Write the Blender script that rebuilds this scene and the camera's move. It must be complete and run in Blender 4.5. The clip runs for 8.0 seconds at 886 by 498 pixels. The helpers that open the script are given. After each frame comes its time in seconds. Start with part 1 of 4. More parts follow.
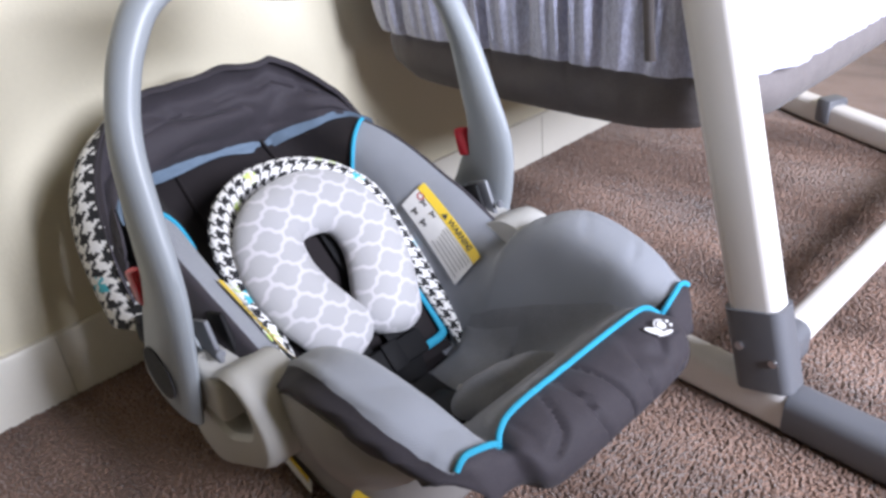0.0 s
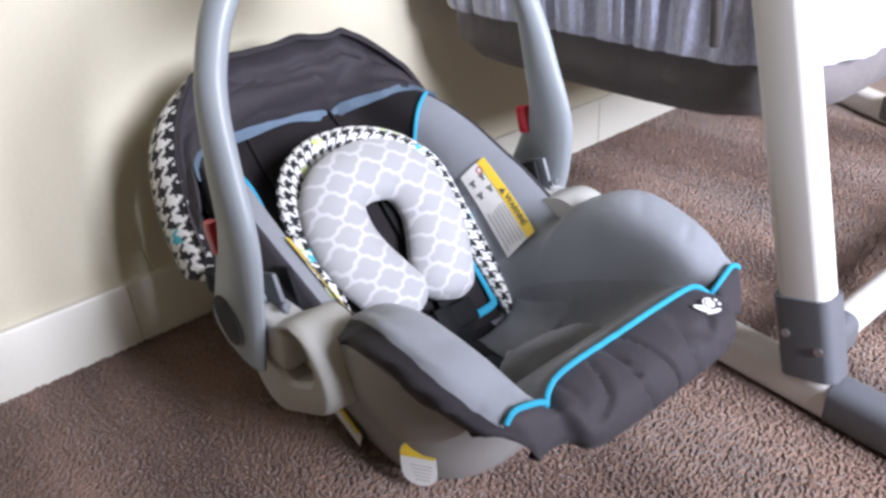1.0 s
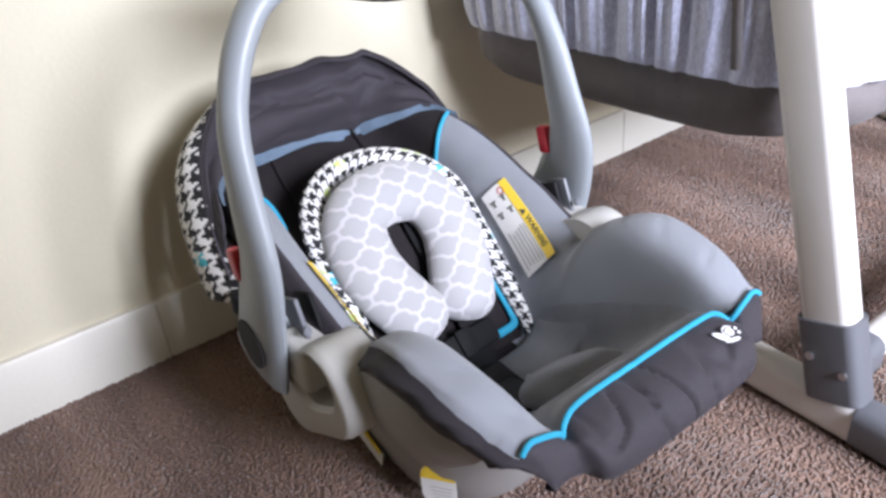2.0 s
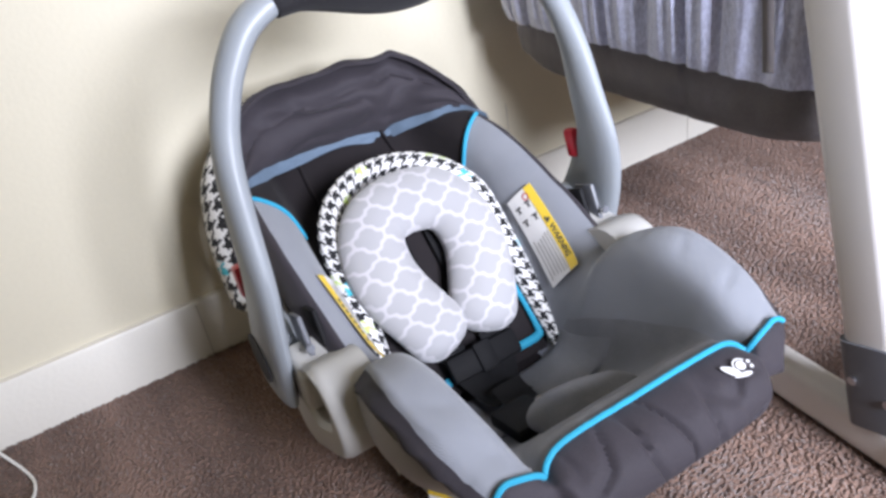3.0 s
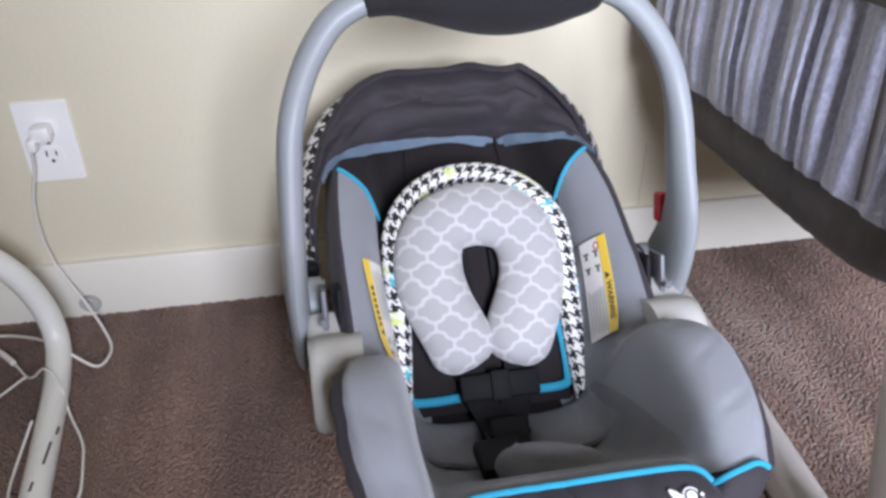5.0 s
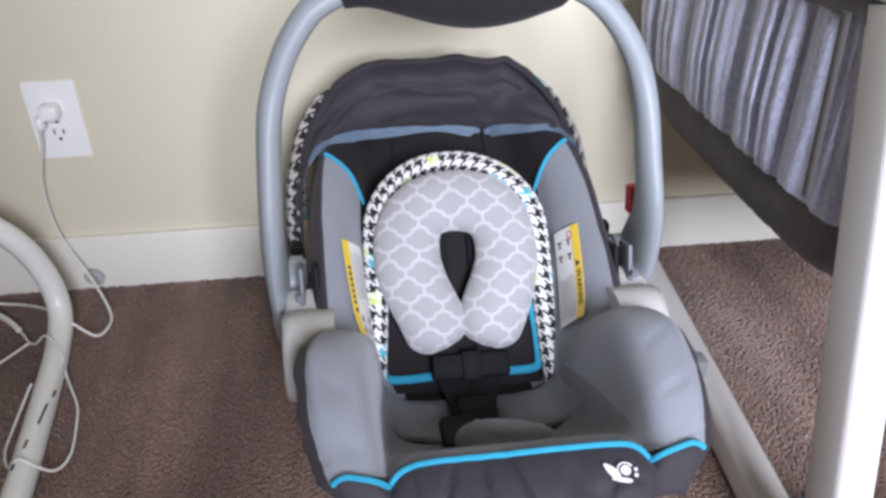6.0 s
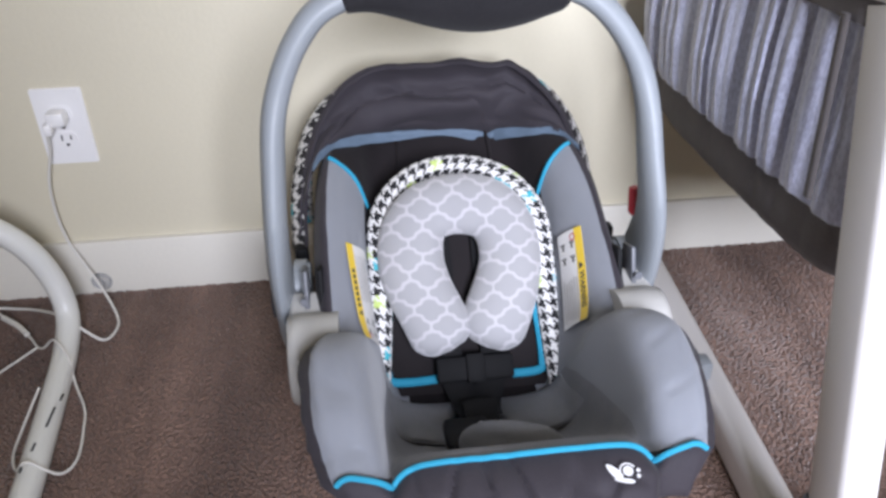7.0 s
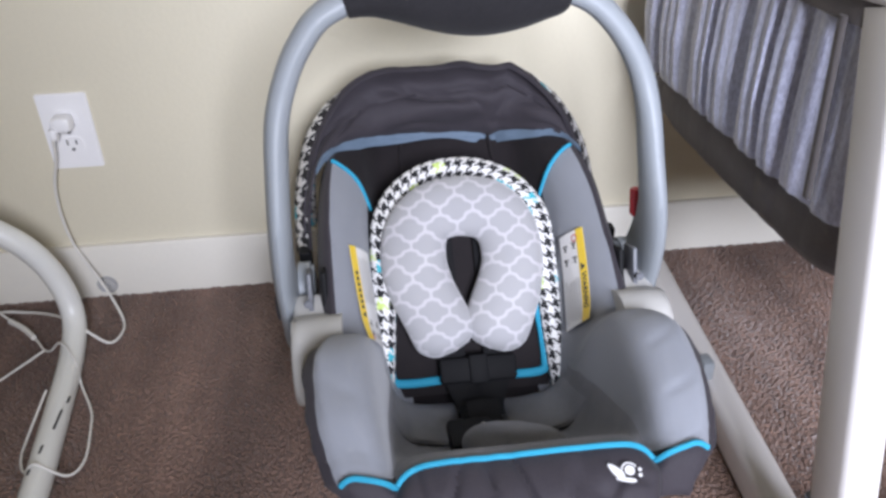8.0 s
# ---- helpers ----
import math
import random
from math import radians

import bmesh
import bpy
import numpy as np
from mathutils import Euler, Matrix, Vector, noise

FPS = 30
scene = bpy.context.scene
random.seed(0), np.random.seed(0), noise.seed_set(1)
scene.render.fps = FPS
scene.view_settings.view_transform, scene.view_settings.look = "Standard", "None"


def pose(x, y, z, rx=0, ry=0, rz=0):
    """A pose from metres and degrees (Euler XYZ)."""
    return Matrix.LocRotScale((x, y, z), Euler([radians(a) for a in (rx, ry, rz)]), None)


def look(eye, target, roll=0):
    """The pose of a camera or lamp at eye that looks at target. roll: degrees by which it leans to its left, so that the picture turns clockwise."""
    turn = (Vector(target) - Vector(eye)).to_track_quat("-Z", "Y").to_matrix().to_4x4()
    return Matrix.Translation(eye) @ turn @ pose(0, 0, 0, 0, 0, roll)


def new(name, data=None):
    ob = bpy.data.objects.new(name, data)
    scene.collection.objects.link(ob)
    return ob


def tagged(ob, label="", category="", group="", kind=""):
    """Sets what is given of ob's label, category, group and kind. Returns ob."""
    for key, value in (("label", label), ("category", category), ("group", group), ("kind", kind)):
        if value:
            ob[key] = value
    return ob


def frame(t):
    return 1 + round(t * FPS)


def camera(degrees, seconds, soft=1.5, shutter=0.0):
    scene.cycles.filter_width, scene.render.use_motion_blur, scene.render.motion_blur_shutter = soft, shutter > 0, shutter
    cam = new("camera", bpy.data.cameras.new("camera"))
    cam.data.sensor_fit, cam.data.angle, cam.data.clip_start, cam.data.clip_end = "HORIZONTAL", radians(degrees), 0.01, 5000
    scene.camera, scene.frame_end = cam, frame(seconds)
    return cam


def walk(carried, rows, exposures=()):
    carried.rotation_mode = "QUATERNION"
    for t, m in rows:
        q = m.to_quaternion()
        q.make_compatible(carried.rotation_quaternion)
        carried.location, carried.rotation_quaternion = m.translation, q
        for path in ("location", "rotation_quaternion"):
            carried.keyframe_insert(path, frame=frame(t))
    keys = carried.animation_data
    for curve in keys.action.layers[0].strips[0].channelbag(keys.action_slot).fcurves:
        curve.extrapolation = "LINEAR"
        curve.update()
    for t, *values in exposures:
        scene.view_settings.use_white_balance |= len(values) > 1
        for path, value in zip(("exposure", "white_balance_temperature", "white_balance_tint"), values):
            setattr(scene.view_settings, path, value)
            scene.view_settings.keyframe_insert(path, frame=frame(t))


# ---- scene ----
cam = camera(60.6, 8.0, 3.0)
PATH = [
    (0, (-0.2, -0.948, 0.616), (0.971, 0.352, -0.353), -5.4),
    (0.5, (-0.229, -0.956, 0.609), (0.877, 0.372, -0.397), -3.9),
    (1, (-0.233, -0.964, 0.618), (0.838, 0.401, -0.378), -4.0),
    (1.5, (-0.232, -0.963, 0.621), (0.812, 0.436, -0.355), -4.5),
    (1.7, (-0.227, -0.964, 0.630), (0.805, 0.438, -0.355), -5.0),
    (2.8, (-0.159, -0.978, 0.658), (0.686, 0.518, -0.366), -8.4),
    (3, (-0.121, -0.985, 0.663), (0.653, 0.542, -0.371), -9.6),
    (3.5, (-0.053, -0.992, 0.676), (0.616, 0.592, -0.346), -5.3),
    (4, (-0.018, -1.005, 0.687), (0.486, 0.648, -0.321), -3.2),
    (4.5, (0.014, -1.019, 0.688), (0.361, 0.666, -0.333), -2.5),
    (4.7, (0.020, -1.020, 0.693), (0.344, 0.651, -0.357), -1.5),
    (5.8, (0.080, -1.071, 0.696), (0.286, 0.616, -0.359), -0.4),
    (6, (0.085, -1.073, 0.704), (0.301, 0.605, -0.364), -0.1),
    (6.5, (0.088, -1.078, 0.704), (0.295, 0.608, -0.352), -0.6),
    (7, (0.089, -1.078, 0.704), (0.286, 0.608, -0.352), -0.7),
    (7.5, (0.092, -1.081, 0.704), (0.283, 0.604, -0.355), -1.1),
    (8, (0.09, -1.083, 0.708), (0.277, 0.607, -0.346), -1.2),
]
walk(cam, [(t, look(eye, target, roll)) for t, eye, target, roll in PATH],
     [(0.0, 0.2), (1.5, 0.32), (3.0, 0.28), (4.0, 0.10), (4.7, -0.05), (6.0, -0.09), (8.0, -0.11)])
# ---- world, window light ----
world = bpy.data.worlds.new("world")
scene.world = world
world.use_nodes = True
wn = world.node_tree.nodes
sky = wn.new("ShaderNodeTexSky")
sky.sky_type, sky.sun_disc = "NISHITA", False
sky.sun_elevation, sky.sun_rotation = radians(35), radians(160)
wn["Background"].inputs["Strength"].default_value = 0.12
world.node_tree.links.new(sky.outputs[0], wn["Background"].inputs["Color"])

WIN_X, WIN_Z, WIN_W, WIN_H, ROOM_S = 0.45, 1.20, 0.62, 0.80, -2.3
lamp = bpy.data.lights.new("window_daylight", "AREA")
lamp.shape, lamp.size, lamp.size_y, lamp.energy, lamp.color = "RECTANGLE", WIN_W, WIN_H, 48, (0.80, 0.835, 1.0)
lamp.spread = radians(98)
lamp_ob = new("window_daylight", lamp)
lamp_ob.matrix_world = look((WIN_X, ROOM_S - 0.02, WIN_Z), (1.25, 0, 0.35))


# ---- materials ----
class Graph:
    """Short hand for a node material."""

    def __init__(self, name, rough=0.6, metal=0.0):
        self.m = bpy.data.materials.new(name)
        self.m.use_nodes = True
        self.t = self.m.node_tree
        self.b = self.t.nodes["Principled BSDF"]
        self.b.inputs["Roughness"].default_value = rough
        self.b.inputs["Metallic"].default_value = metal

    def node(self, kind, **inputs):
        n = self.t.nodes.new("ShaderNode" + kind)
        return n

    def put(self, sock, value):
        if isinstance(value, bpy.types.NodeSocket):
            self.t.links.new(value, sock)
        else:
            sock.default_value = value

    def math(self, op, a, b=0.0, c=0.0):
        n = self.node("Math")
        n.operation = op
        for s, v in zip(n.inputs, (a, b, c)):
            self.put(s, v)
        return n.outputs[0]

    def coords(self, kind="Object"):
        return self.node("TexCoord").outputs[kind]

    def split(self, vec):
        n = self.node("SeparateXYZ")
        self.put(n.inputs[0], vec)
        return n.outputs[0], n.outputs[1], n.outputs[2]

    def noise(self, vec, scale, detail=3.0, rough=0.55, colour=False):
        n = self.node("TexNoise")
        self.put(n.inputs["Vector"], vec)
        n.inputs["Scale"].default_value, n.inputs["Detail"].default_value = scale, detail
        n.inputs["Roughness"].default_value = rough
        return n.outputs["Color" if colour else "Fac"]

    def ramp(self, fac, stops):
        n = self.node("ValToRGB")
        while len(n.color_ramp.elements) < len(stops):
            n.color_ramp.elements.new(0.5)
        for e, (p, c) in zip(n.color_ramp.elements, stops):
            e.position, e.color = p, (*c, 1)
        self.put(n.inputs[0], fac)
        return n.outputs[0]

    def mix(self, fac, a, b, mode="MIX"):
        n = self.node("Mix")
        n.data_type, n.blend_type = "RGBA", mode
        self.put(n.inputs[0], fac)
        for s, v in ((n.inputs[6], a), (n.inputs[7], b)):
            self.put(s, (*v, 1) if isinstance(v, tuple) else v)
        return n.outputs[2]

    def bump(self, height, strength=0.3, distance=0.002):
        n = self.node("Bump")
        n.inputs["Strength"].default_value, n.inputs["Distance"].default_value = strength, distance
        self.put(n.inputs["Height"], height)
        if self.b.inputs["Normal"].is_linked:
            self.put(n.inputs["Normal"], self.b.inputs["Normal"].links[0].from_socket)
        self.put(self.b.inputs["Normal"], n.outputs[0])
        return self

    def colour(self, value):
        self.put(self.b.inputs["Base Color"], (*value, 1) if isinstance(value, tuple) else value)
        return self


def shade(c, k):
    return tuple(min(1.0, v * k) for v in c)


def fabric(name, c, weave=900.0, rough=0.85, sheen=0.25, strength=0.25, crease=14.0):
    g = Graph(name, rough)
    o = g.coords()
    big = g.noise(o, crease, 3)
    fine = g.noise(o, weave, 2)
    g.colour(g.mix(0.45, g.ramp(big, [(0.3, shade(c, 0.82)), (0.7, shade(c, 1.15))]), g.ramp(fine, [(0.3, shade(c, 0.65)), (0.7, shade(c, 1.3))])))
    g.b.inputs["Sheen Weight"].default_value = sheen * 0.3
    g.b.inputs["Sheen Roughness"].default_value = 0.5
    g.b.inputs["Specular IOR Level"].default_value = 0.18
    g.bump(big, 0.5, 0.004)
    g.bump(fine, strength, 0.0008)
    return g.m


def herringbone(name, c, c2, pitch=0.0044):
    """Grey sport mesh woven in a fine herringbone."""
    g = Graph(name, 0.8)
    u, v, _ = g.split(g.coords("UV"))
    zig = g.math("PINGPONG", u, pitch)
    w = g.math("PINGPONG", g.math("ADD", v, zig), pitch * 0.28)
    k = g.math("DIVIDE", w, pitch * 0.28)
    o = g.coords()
    big = g.noise(o, 11, 3)
    g.colour(g.mix(g.ramp(k, [(0.35, (0, 0, 0)), (0.65, (1, 1, 1))]), g.ramp(big, [(0.3, shade(c, 0.85)), (0.7, shade(c, 1.1))]), c2))
    g.b.inputs["Sheen Weight"].default_value = 0.2
    g.bump(big, 0.4, 0.004)
    g.bump(k, 0.25, 0.0006)
    return g.m


def plastic(name, c, rough=0.42, speck=0.06):
    g = Graph(name, rough)
    o = g.coords()
    a, b = g.noise(o, 9, 4), g.noise(o, 1400, 2)
    g.colour(g.mix(0.5, g.ramp(a, [(0.3, shade(c, 1 - speck)), (0.7, shade(c, 1 + speck))]), g.ramp(b, [(0.3, shade(c, 0.93)), (0.7, shade(c, 1.06))])))
    g.put(g.b.inputs["Roughness"], g.math("MULTIPLY_ADD", a, 0.2, rough - 0.1))
    g.bump(b, 0.12, 0.0004)
    return g.m


def houndstooth(name, thread=0.0019):
    """Black and white houndstooth: a two-up twill of four dark and four light threads, with a few teal and lime teeth."""
    g = Graph(name, 0.85)
    u, v, _ = g.split(g.coords("UV"))
    w = g.node("TexNoise")
    g.put(w.inputs["Vector"], g.coords("UV"))
    w.inputs["Scale"].default_value = 60
    u = g.math("ADD", u, g.math("MULTIPLY", g.math("SUBTRACT", w.outputs["Fac"], 0.5), 0.004))
    iu = g.math("FLOOR", g.math("DIVIDE", u, thread))
    iv = g.math("FLOOR", g.math("DIVIDE", v, thread))
    warp = g.math("LESS_THAN", g.math("FLOORED_MODULO", iu, 8), 4)
    weft = g.math("LESS_THAN", g.math("FLOORED_MODULO", iv, 8), 4)
    twill = g.math("LESS_THAN", g.math("FLOORED_MODULO", g.math("ADD", iu, iv), 4), 2)
    dark = g.math("ADD", g.math("MULTIPLY", warp, twill), g.math("MULTIPLY", weft, g.math("SUBTRACT", 1, twill)))
    cell = g.node("CombineXYZ")
    g.put(cell.inputs[0], g.math("FLOOR", g.math("DIVIDE", u, thread * 8)))
    g.put(cell.inputs[1], g.math("FLOOR", g.math("DIVIDE", v, thread * 8)))
    n = g.node("TexWhiteNoise")
    g.put(n.inputs["Vector"], cell.outputs[0])
    ink = g.ramp(n.outputs["Value"], [(0.0, (0.012, 0.012, 0.014)), (0.90, (0.012, 0.012, 0.014)), (0.905, (0.06, 0.42, 0.5)), (0.96, (0.06, 0.42, 0.5)), (0.965, (0.55, 0.68, 0.2))])
    for e in g.t.nodes:
        if e.bl_idname == "ShaderNodeValToRGB":
            e.color_ramp.interpolation = "CONSTANT"
    fine = g.noise(g.coords(), 900, 2)
    g.colour(g.mix(dark, g.ramp(fine, [(0.3, (0.66, 0.65, 0.63)), (0.7, (0.84, 0.83, 0.81))]), ink))
    g.bump(g.noise(g.coords(), 40, 3), 0.3, 0.003)
    g.bump(fine, 0.2, 0.0006)
    return g.m


def quatrefoil(name, size=0.040):
    """Plush with grey quatrefoils on a white lattice."""
    g = Graph(name, 0.92)
    o = g.coords()
    wob = g.node("VectorMath")
    wob.operation = "MULTIPLY_ADD"
    g.put(wob.inputs[0], g.noise(o, 18, 2, colour=True))
    wob.inputs[1].default_value = (0.012, 0.012, 0)
    g.put(wob.inputs[2], o)
    x, y, _ = g.split(wob.outputs[0])
    px, py = g.math("DIVIDE", x, size * 0.95), g.math("DIVIDE", y, size)
    a, b = g.math("ADD", px, py), g.math("SUBTRACT", px, py)
    tau = 2 * math.pi

    def line(p, q):
        w = g.math("ADD", p, g.math("MULTIPLY", g.math("SINE", g.math("MULTIPLY", q, tau)), 0.055))
        w = g.math("ADD", w, g.math("MULTIPLY", g.math("SINE", g.math("MULTIPLY", q, 2 * tau)), 0.048))
        return g.math("ABSOLUTE", g.math("SUBTRACT", g.math("FRACT", w), 0.5))
    d = g.math("SUBTRACT", 0.5, g.math("MINIMUM", g.math("SUBTRACT", 0.5, line(a, b)), g.math("SUBTRACT", 0.5, line(b, a))))
    fine = g.noise(o, 700, 3)
    tone = g.noise(o, 9, 3)
    grey = g.ramp(tone, [(0.3, (0.35, 0.348, 0.358)), (0.7, (0.395, 0.39, 0.40))])
    white = g.ramp(tone, [(0.3, (0.50, 0.485, 0.51)), (0.75, (0.55, 0.54, 0.55))])
    edge = g.math("ADD", d, g.math("MULTIPLY", g.math("SUBTRACT", fine, 0.5), 0.04))
    g.colour(g.mix(g.ramp(edge, [(0.405, (0, 0, 0)), (0.44, (1, 1, 1))]), grey, white))
    g.b.inputs["Sheen Weight"].default_value = 0.4
    g.bump(fine, 0.5, 0.0012)
    g.bump(tone, 0.3, 0.006)
    return g.m


def carpet_material(name, fibre):
    g = Graph(name, 0.95)
    o = g.coords()
    if fibre:
        r = g.node("NewGeometry").outputs["Random Per Island"]
    else:
        r = g.noise(o, 260, 3)
    big = g.noise(o, 3.2, 4, 0.6)
    stripe = g.node("Mapping")
    stripe.inputs["Scale"].default_value = (13, 1.6, 1)
    g.put(stripe.inputs["Vector"], o)
    pile = g.noise(stripe.outputs[0], 1.0, 2)
    c = (0.222, 0.137, 0.100)
    k = g.ramp(r, [(0.0, shade(c, 0.90)), (0.5, c), (1.0, shade(c, 1.12))])
    shadeway = g.ramp(g.math("ADD", g.math("MULTIPLY", big, 0.5), g.math("MULTIPLY", pile, 0.5)), [(0.40, (0.60, 0.57, 0.55)), (0.60, (1.22, 1.22, 1.22))])
    g.colour(g.mix(1.0, k, shadeway, "MULTIPLY"))
    g.b.inputs["Sheen Weight"].default_value = 0.3
    if not fibre:
        g.bump(g.noise(o, 300, 3), 1.0, 0.006)
    return g.m


def wall_paint(name, c, rough=0.55):
    g = Graph(name, rough)
    o = g.coords()
    a, b = g.noise(o, 2.2, 4), g.noise(o, 160, 4)
    g.colour(g.mix(0.5, g.ramp(a, [(0.3, shade(c, 0.95)), (0.7, shade(c, 1.04))]), g.ramp(b, [(0.3, shade(c, 0.97)), (0.7, shade(c, 1.02))])))
    g.bump(b, 0.25, 0.0015)
    return g.m


def plush_ruffle(name):
    g = Graph(name, 0.8)
    o = g.coords()
    f1, f2 = g.noise(o, 330, 2), g.noise(o, 12, 3)
    st = g.node("Mapping")
    st.inputs["Scale"].default_value = (1, 1, 0.45)
    g.put(st.inputs["Vector"], o)
    f3 = g.noise(st.outputs[0], 380, 2)
    c = (0.57, 0.59, 0.77)
    g.colour(g.mix(0.5, g.ramp(f3, [(0.35, shade(c, 0.72)), (0.65, shade(c, 1.4))]), g.ramp(f2, [(0.3, shade(c, 0.8)), (0.7, shade(c, 1.15))])))
    g.b.inputs["Sheen Weight"].default_value = 0.9
    g.b.inputs["Sheen Roughness"].default_value = 0.4
    g.bump(f1, 0.6, 0.002)
    return g.m


M_WALL = wall_paint("wall_paint", (0.69, 0.64, 0.495))
M_TRIM = wall_paint("trim_paint", (0.74, 0.71, 0.63), 0.4)
M_CARPET, M_FIBRE = carpet_material("carpet_backing", False), carpet_material("carpet_fibre", True)
M_HANDLE = plastic("silver_grey_plastic", (0.30, 0.325, 0.345), 0.42)
M_SHELL = plastic("warm_grey_plastic", (0.50, 0.49, 0.46), 0.5)
M_BASE = plastic("base_grey_plastic", (0.33, 0.32, 0.31), 0.5)
M_BLACK = plastic("black_plastic", (0.010, 0.010, 0.011), 0.62)
M_BLACK.node_tree.nodes["Principled BSDF"].inputs["Specular IOR Level"].default_value = 0.15
M_GRIP = fabric("black_foam_grip", (0.022, 0.021, 0.023), 500, 0.8)
M_RED = plastic("red_plastic", (0.55, 0.015, 0.03), 0.35)
M_STEEL = Graph("brushed_steel", 0.3, 1.0).colour((0.6, 0.6, 0.62)).m
M_CHARCOAL = fabric("charcoal_fabric", (0.042, 0.037, 0.043), 1000, 0.7, 0.2, 0.2, 16)
M_DARK = fabric("dark_lining_fabric", (0.017, 0.014, 0.015), 900, 0.8, 0.12, 0.2, 16)
M_GREY = herringbone("grey_mesh_fabric", (0.158, 0.168, 0.190), (0.325, 0.341, 0.376))
M_PLAIN_GREY = fabric("plain_grey_fabric", (0.225, 0.230, 0.250), 1000, 0.8, 0.2, 0.2, 20)
M_TEAL = fabric("turquoise_piping", (0.03, 0.31, 0.47), 1200, 0.6, 0.2, 0.1)
M_BLUE = fabric("pale_blue_lining", (0.12, 0.165, 0.22), 900, 0.6, 0.15, 0.15, 30)
M_HOUND = houndstooth("houndstooth_cloth")
M_HOUND_WIDE = houndstooth("houndstooth_canopy_cloth", 0.0024)
M_PILLOW = quatrefoil("quatrefoil_plush")
M_WEB = fabric("black_webbing", (0.008, 0.008, 0.009), 700, 0.7, 0.1)
M_LABEL = plastic("white_label", (0.75, 0.74, 0.72), 0.5, 0.03)
M_YELLOW = plastic("yellow_label", (0.80, 0.56, 0.05), 0.5, 0.03)
M_INK = plastic("label_ink", (0.05, 0.05, 0.05), 0.6)
M_FAINT = plastic("faint_label_ink", (0.38, 0.37, 0.36), 0.6)
M_LOGO = plastic("white_print", (0.78, 0.78, 0.78), 0.6, 0.03)
M_POST = plastic("ivory_enamel", (0.76, 0.73, 0.70), 0.35, 0.03)
M_BOOT = plastic("slate_grey_plastic", (0.13, 0.135, 0.15), 0.45)
M_BAND = fabric("dark_taupe_fabric", (0.150, 0.135, 0.134), 800, 0.85, 0.3, 0.25, 22)
M_RUFFLE = plush_ruffle("silver_plush")
M_TUBE = plastic("white_tube_enamel", (0.74, 0.74, 0.70), 0.35, 0.03)
M_CORD = plastic("white_cord", (0.72, 0.70, 0.65), 0.5, 0.03)
M_PLATE = plastic("white_outlet_plastic", (0.88, 0.87, 0.86), 0.35, 0.02)
M_SLOT = plastic("socket_dark", (0.03, 0.03, 0.03), 0.5)
g = Graph("clear_plastic", 0.15)
g.b.inputs["Transmission Weight"].default_value = 0.2
g.b.inputs["Alpha"].default_value = 0.4
M_CLEAR = g.colour((0.85, 0.86, 0.88)).m


# ---- builders ----
def part(name, bm, material, parent, label=""):
    me = bpy.data.meshes.new(name)
    bmesh.ops.recalc_face_normals(bm, faces=bm.faces[:])
    bm.to_mesh(me)
    bm.free()
    me.materials.append(material)
    for p in me.polygons:
        p.use_smooth = True
    try:
        me.set_sharp_from_angle(angle=radians(42))
    except AttributeError:
        pass
    ob = new(name, me)
    ob.parent = parent
    return tagged(ob, label) if label else ob


def thing(name, at, label, category, group="", kind=""):
    e = new(name)
    e.empty_display_size = 0.05
    e.location = at
    return tagged(e, label, category, group, kind)


def rbox(sx, sy, sz, bevel=0.004, at=(0, 0, 0), rot=None, seg=2):
    bm = bmesh.new()
    bmesh.ops.create_cube(bm, size=1)
    bmesh.ops.scale(bm, vec=(sx, sy, sz), verts=bm.verts)
    if bevel:
        bmesh.ops.bevel(bm, geom=bm.edges[:], offset=min(bevel, 0.49 * min(sx, sy, sz)), segments=seg, profile=0.5, affect="EDGES")
    if rot is not None:
        bmesh.ops.transform(bm, matrix=rot.to_4x4(), verts=bm.verts)
    bmesh.ops.translate(bm, vec=at, verts=bm.verts)
    return bm


def spline(points, per=8, closed=False):
    """Catmull-Rom through the points."""
    p = [Vector(q) for q in points]
    n = len(p)
    out = []
    for i in range(n if closed else n - 1):
        a, b, c, d = (p[(i + k) % n] if closed else p[min(max(i + k, 0), n - 1)] for k in (-1, 0, 1, 2))
        for j in range(per):
            t = j / per
            out.append(0.5 * ((2 * b) + (c - a) * t + (2 * a - 5 * b + 4 * c - d) * t * t + (3 * b - a - 3 * c + d) * t ** 3))
    if not closed:
        out.append(p[-1])
    return out


